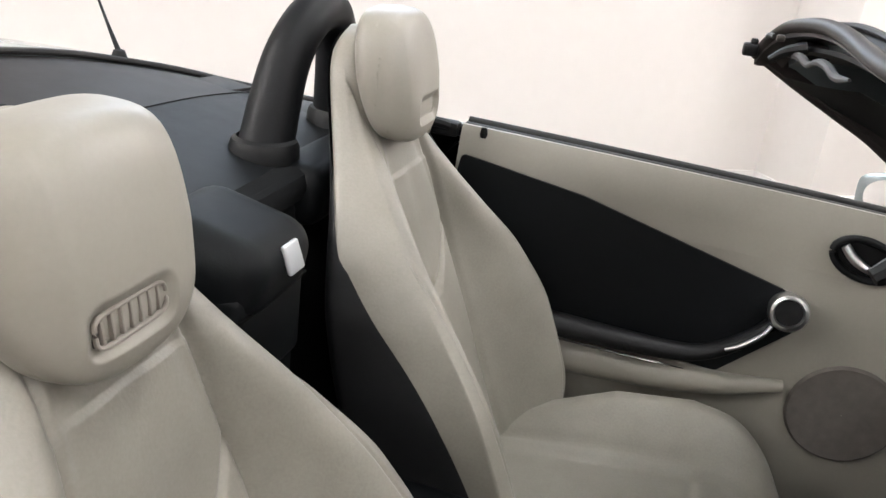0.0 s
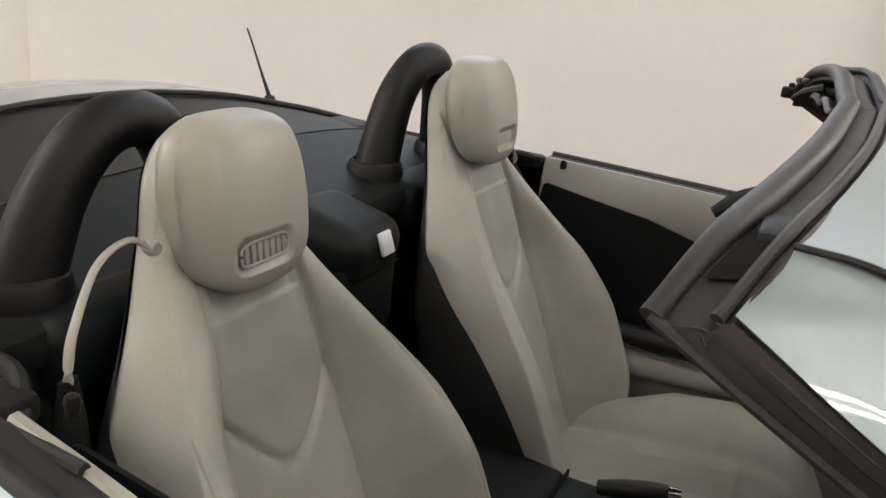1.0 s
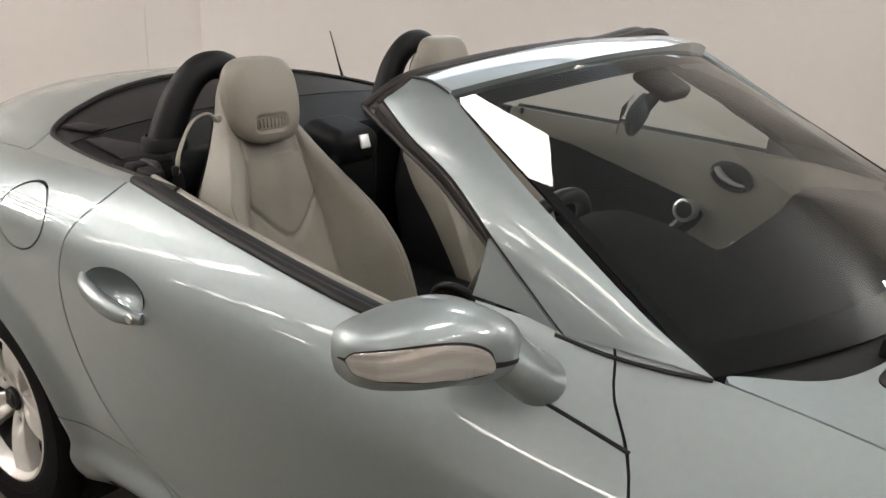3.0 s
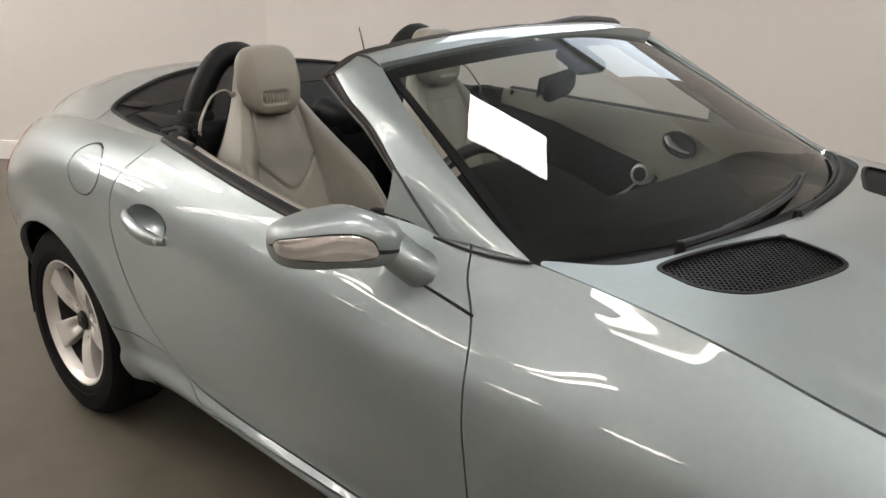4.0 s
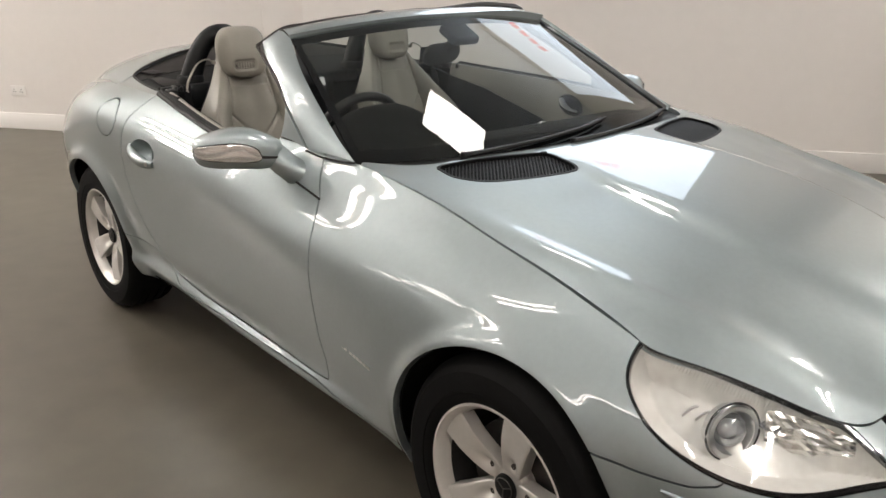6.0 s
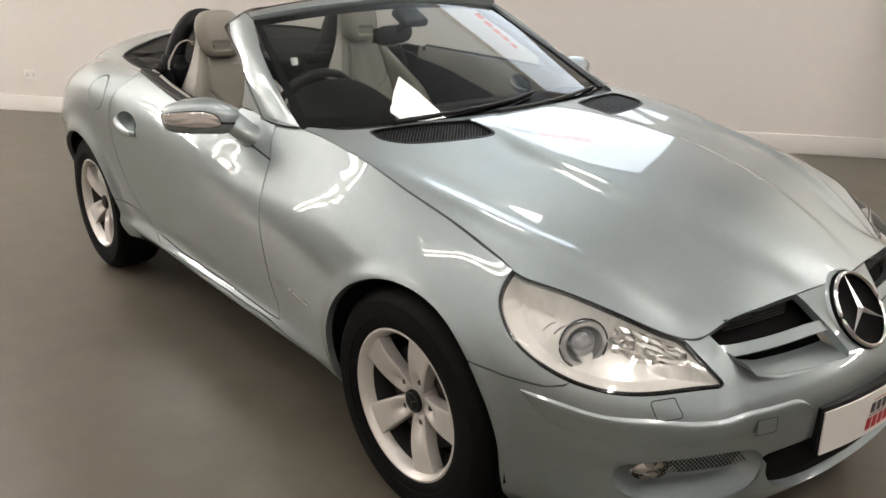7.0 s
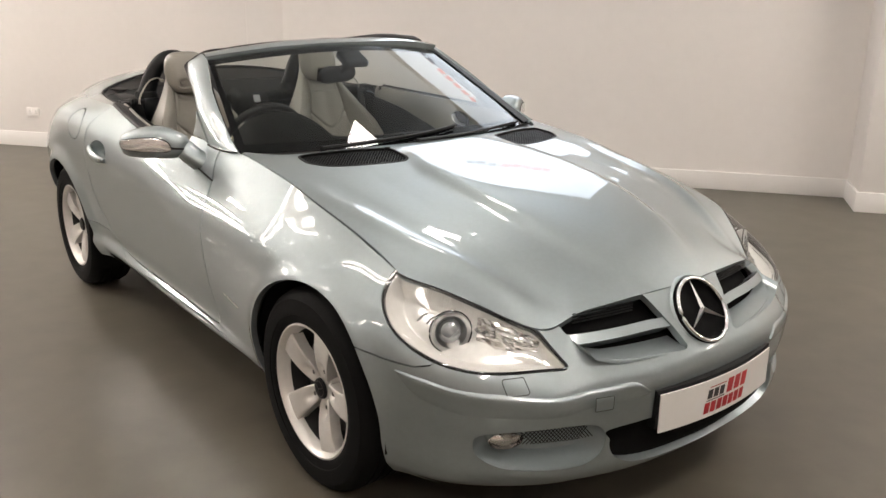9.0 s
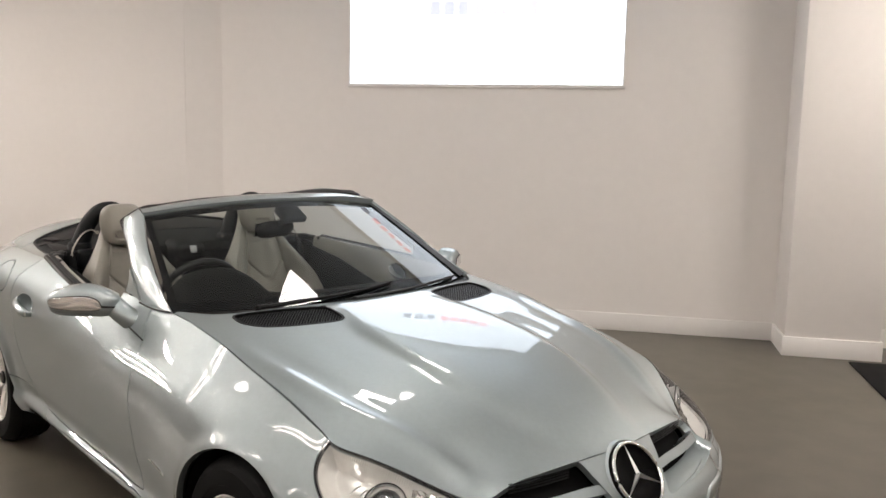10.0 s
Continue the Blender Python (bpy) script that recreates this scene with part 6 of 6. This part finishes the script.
# ---- seats ----
def make_seat(cy, side, hc, vc, dz, lean):
    """Backrest with side bolsters, sewn center panel, head restraint with an air vent, cushion and belt guide."""
    nz, na = 260, 400
    z = np.linspace(0.40, 1.188, nz)
    half = curve([(0.40, 0.205), (0.47, 0.243), (0.56, 0.262), (0.68, 0.264), (0.80, 0.247), (0.88, 0.208), (0.95, 0.164), (1.02, 0.124), (1.07, 0.101), (1.12, 0.084), (1.155, 0.062), (1.178, 0.038), (1.188, 0.012)])(z)
    face = curve([(0.40, -0.495), (0.55, -0.548), (0.70, -0.600), (0.80, -0.634), (0.95, -0.682), (1.06, -0.722), (1.15, -0.752), (1.205, -0.770)])(z) + 0.45 * lean * (z - 0.8) / 0.28
    thick = curve([(0.40, 0.14), (0.7, 0.115), (0.95, 0.085), (1.1, 0.065), (1.15, 0.055), (1.188, 0.03)])(z)
    a = np.linspace(0, 2 * np.pi, na, endpoint=False)
    c, s = np.cos(a), np.sin(a)
    BOLSTER = curve([(0.40, 0.45), (0.47, 0.80), (0.58, 1.0), (0.70, 0.97), (0.80, 0.78), (0.9, 0.44), (1.0, 0.15), (1.08, 0.0), (1.19, 0.0)])
    SEAM_AT = curve([(0.40, 0.122), (0.62, 0.128), (0.80, 0.118), (0.93, 0.096), (1.02, 0.085), (1.19, 0.08)])
    PIPING_AT = curve([(0.40, 0.212), (0.7, 0.228), (0.9, 0.186), (1.05, 0.108), (1.12, 0.084), (1.19, 0.07)])
    rows = []
    for i in range(nz):
        y = np.sign(s) * np.abs(s) ** 0.62 * half[i]
        fx = np.where(c > 0, np.abs(c) ** 0.55, -np.abs(c) ** 0.5)
        x = face[i] - thick[i] * 0.5 + fx * thick[i] * 0.5
        w = np.abs(y) / half[i]
        bol = 0.155 * float(BOLSTER(z[i]))
        ramp = np.clip((w - 0.44) / 0.44, 0, 1)
        lift = bol * (ramp * ramp * (3 - 2 * ramp)) * np.where(c > 0, 1, 0) * np.clip(np.abs(c) * 3, 0, 1)
        x = x + lift
        front_side = c > 0.05
        # Sewn seams: two long ones and a pointed one across.
        seam = float(SEAM_AT(z[i]))
        d1 = np.abs(np.abs(y) - seam)
        vz = 0.777 + 0.115 * np.clip(np.abs(y) / 0.118, 0, 1.0) ** 1.25
        d2 = np.where(np.abs(y) < seam, np.abs(z[i] - vz) * 0.75, 9)
        outer = float(PIPING_AT(z[i]))
        d3 = np.abs(np.abs(y) - outer) + (0.02 if z[i] > 1.1 else 0)
        groove = 0.009 * np.exp(-(d1 / 0.0055) ** 2) + 0.009 * np.exp(-(d2 / 0.0055) ** 2) + 0.005 * np.exp(-(d3 / 0.003) ** 2)
        pad = 0.006 * np.exp(-((np.abs(y) - seam * 0.5) / 0.05) ** 2) * (1 if z[i] < 0.98 else 0.3)
        x = x + np.where(front_side, pad - groove, 0)
        rows.append(np.stack([x, cy + y, np.full(na, z[i])], -1))
    v, f = grid(np.array(rows), wrap_v=True)
    f = f + [tuple(range(na - 1, -1, -1)), tuple((nz - 1) * na + i for i in range(na))]
    wr = 0.0016 * np.array([noise.noise(Vector(p) * 9) for p in v.tolist()])
    v[:, 0] += wr
    seat = part("seat", (v, f), LEATHER, car, "stone leather bucket seat with an integrated head restraint", smooth=55)
    # Dark side and back shell.
    back = np.array(rows)[:, :, :].copy()
    limit = curve([(0.40, 0.29), (0.60, 0.25), (0.75, 0.18), (0.87, 0.02), (0.98, -0.25), (1.1, -0.6), (1.19, -0.7)])(z)
    level = (c[None, :] - limit[:, None]).ravel()
    out = (back - np.array([0.0, cy, 0.0])) * np.array([1, 1.012, 1]) + np.array([-0.004, cy, 0])
    bs = clip(grid(out, wrap_v=True), lambda v: level)
    part("seat_shell", bs, SHELL, seat, "dark seat shell")
    # Head restraint.
    nu, nv = 220, 180
    th, ph = np.linspace(0, 2 * np.pi, nu, endpoint=False), np.linspace(-np.pi / 2, np.pi / 2, nv)
    TH, PH = np.meshgrid(th, ph, indexing="ij")
    e = lambda t, p: np.sign(t) * np.abs(t) ** p
    hy = 0.104 * e(np.sin(TH), 0.55) * e(np.cos(PH), 0.52)
    hx = 0.046 * e(np.cos(TH), 0.70) * e(np.cos(PH), 0.42)
    hz = 0.096 * e(np.sin(PH), 0.72)
    taper = 1 - 0.10 * np.clip(-hz / 0.104, 0, 1) - 0.05 * np.clip(hz / 0.104, 0, 1)
    hy = hy * taper * (1 - 0.10 * hx / 0.048)
    hx = hx * (1 - 0.20 * np.clip(-hz / 0.104, 0, 1)) - 0.20 * (hz) - 0.012 * np.clip((np.abs(hy) - 0.07) / 0.05, 0, 1) * (hx > 0)
    rise = np.exp(-((hz + 0.052) / 0.030) ** 2 - (hy / 0.075) ** 2)
    hx = hx + np.where(hx > 0, 0.004 * rise, 0)
    groove = 0.003 * np.exp(-((np.abs(hy) - 0.098) / 0.004) ** 2) * (hx > 0)
    # The vent sits in a soft hollow.
    hollow = np.clip(1.40 - np.hypot(np.clip(np.abs(hy + hc - vc) / 0.012 - 2.7, 0, 9), np.clip(np.abs(hz + 0.046) / 0.012 - 0.55, 0, 9)), 0, 1.0)
    hx = hx - np.where(hx > 0, 0.009 * hollow, 0)
    P = np.stack([-0.704 + 0.55 * lean + hx - groove, hc + hy, 1.113 + dz + hz], -1)
    v, f = grid(P, wrap_u=True)
    head = part("head_restraint", (v, [tuple(reversed(q)) for q in f]), LEATHER_SMOOTH, seat, smooth=60)
    # Air vent in the head restraint.
    m = Matrix.Translation((-0.6565 + 0.75 * lean, vc, 1.067 + dz)) @ pose(0, 0, 0, 0, -9, 0)
    yy = np.linspace(0, 2 * np.pi, 40, endpoint=False)
    loop = np.stack([0 * yy, 0.0415 * e(np.cos(yy), 0.35), 0.0125 * e(np.sin(yy), 0.45)], 1)
    frame_ = part("vent_frame", moved(tube(loop[::2], 0.0021, 8, 60, closed=True), m), VENT_TAUPE, head)
    # The back is the vent's taupe darkened, as shade between the slats.
    part("vent_back", moved(box((0.006, 0.081, 0.023), (-0.008, 0, 0), 0.002), m), VENT_SHADE, frame_)
    for k in range(7):
        part("vent_slat", moved(box((0.0045, 0.0026, 0.022), (-0.0018, -0.033 + 0.011 * k, 0), 0.0008), m @ Matrix.Identity(4)), VENT_TAUPE, frame_)
    # Cushion.
    nx_, ny_ = 120, 110
    xs, ys = np.linspace(-0.54, 0.055, nx_), np.linspace(-1, 1, ny_)
    X, Yn = np.meshgrid(xs, ys, indexing="ij")
    hw = np.interp(X, [-0.54, -0.3, -0.08, 0.0, 0.035, 0.055], [0.225, 0.25, 0.255, 0.245, 0.225, 0.19])
    Yc = Yn * hw
    side_pad = np.clip((np.abs(Yn) - 0.38) / 0.36, 0, 1)
    side_pad = side_pad * side_pad * (3 - 2 * side_pad) * np.interp(X, [-0.54, -0.46, -0.30, -0.16, 0.02], [0.1, 0.45, 0.95, 1.0, 0.55])
    Zc = 0.440 + 0.10 * (X + 0.54) + 0.105 * side_pad - 0.085 * np.clip((np.abs(Yn) - 0.80) / 0.20, 0, 1) ** 2
    Zc -= 0.17 * np.clip((X + 0.12) / 0.175, 0, 1) ** 2.4
    Zc -= 0.007 * np.exp(-((np.abs(Yc) - 0.125) / 0.008) ** 2) + 0.006 * np.exp(-((X + 0.14) / 0.008) ** 2) * (np.abs(Yc) < 0.125)
    top = np.stack([X, cy + Yc, Zc], -1)
    v, f = grid(top)
    cush = part("cushion", (v, f), LEATHER, seat, "stone leather seat cushion", smooth=50)
    loop = np.vstack([top[:, 0], top[-1], top[::-1, -1], top[0, ::-1]])
    lp2 = loop.copy()
    lp2[:, 2] = 0.25
    part("cushion_side", grid(np.stack([lp2, loop])), LEATHER, cush)
    # Belt guide: a stone-coloured strap loop on the shoulder.
    o = -side
    guide = [(-0.725, 0.132, 1.074), (-0.735, 0.152, 1.086), (-0.735, 0.194, 1.070), (-0.722, 0.236, 1.020), (-0.714, 0.251, 0.990), (-0.716, 0.251, 0.960)]
    part("belt_guide", tube([(x + lean, cy + o * y, z_) for x, y, z_ in guide], [0.006, 0.0048, 0.0048, 0.0052, 0.0055], 10, 40, flat=0.6), LEATHER_SMOOTH, seat)
    part("belt_guide_knob", lathe([(0.001, 0.008), (0.007, 0.007), (0.009, 0.0), (0.007, -0.008)], 18), LEATHER_SMOOTH, seat, at=pose(-0.725 + lean, cy + o * 0.130, 1.074, 0, 0, 90 * o))
    part("belt", tube([(-0.716 + lean, cy + o * 0.251, 0.975), (-0.722, cy + o * 0.250, 0.93), (-0.72, cy + o * 0.254, 0.83), (-0.69, cy + o * 0.264, 0.70)], [0.012, 0.026, 0.034, 0.034], 12, 24, flat=0.4), CARPET, seat)
    return seat


make_seat(-0.381, 1, -0.395, -0.412, -0.004, -0.006)
make_seat(0.350, -1, 0.334, 0.340, 0.017, -0.030)
buckle = part("belt_buckle", box((0.05, 0.03, 0.06), (-0.40, -0.128, 0.46), 0.006), BLACK_PLASTIC, car)
part("buckle_button", box((0.03, 0.012, 0.012), (-0.395, -0.128, 0.493), 0.003), RED_INK, buckle)
part("side_badge", join(*[box((0.0135, 0.002, 0.0075), (-0.090 + 0.0172 * k + (0.010 if k > 3 else 0), 0, 0), 0.0008) for k in range(10)]), SATIN, car, "row of small chrome badge bars on the fender", at=pose(0.682, -0.8668, 0.463, 0, 5, -4.2))
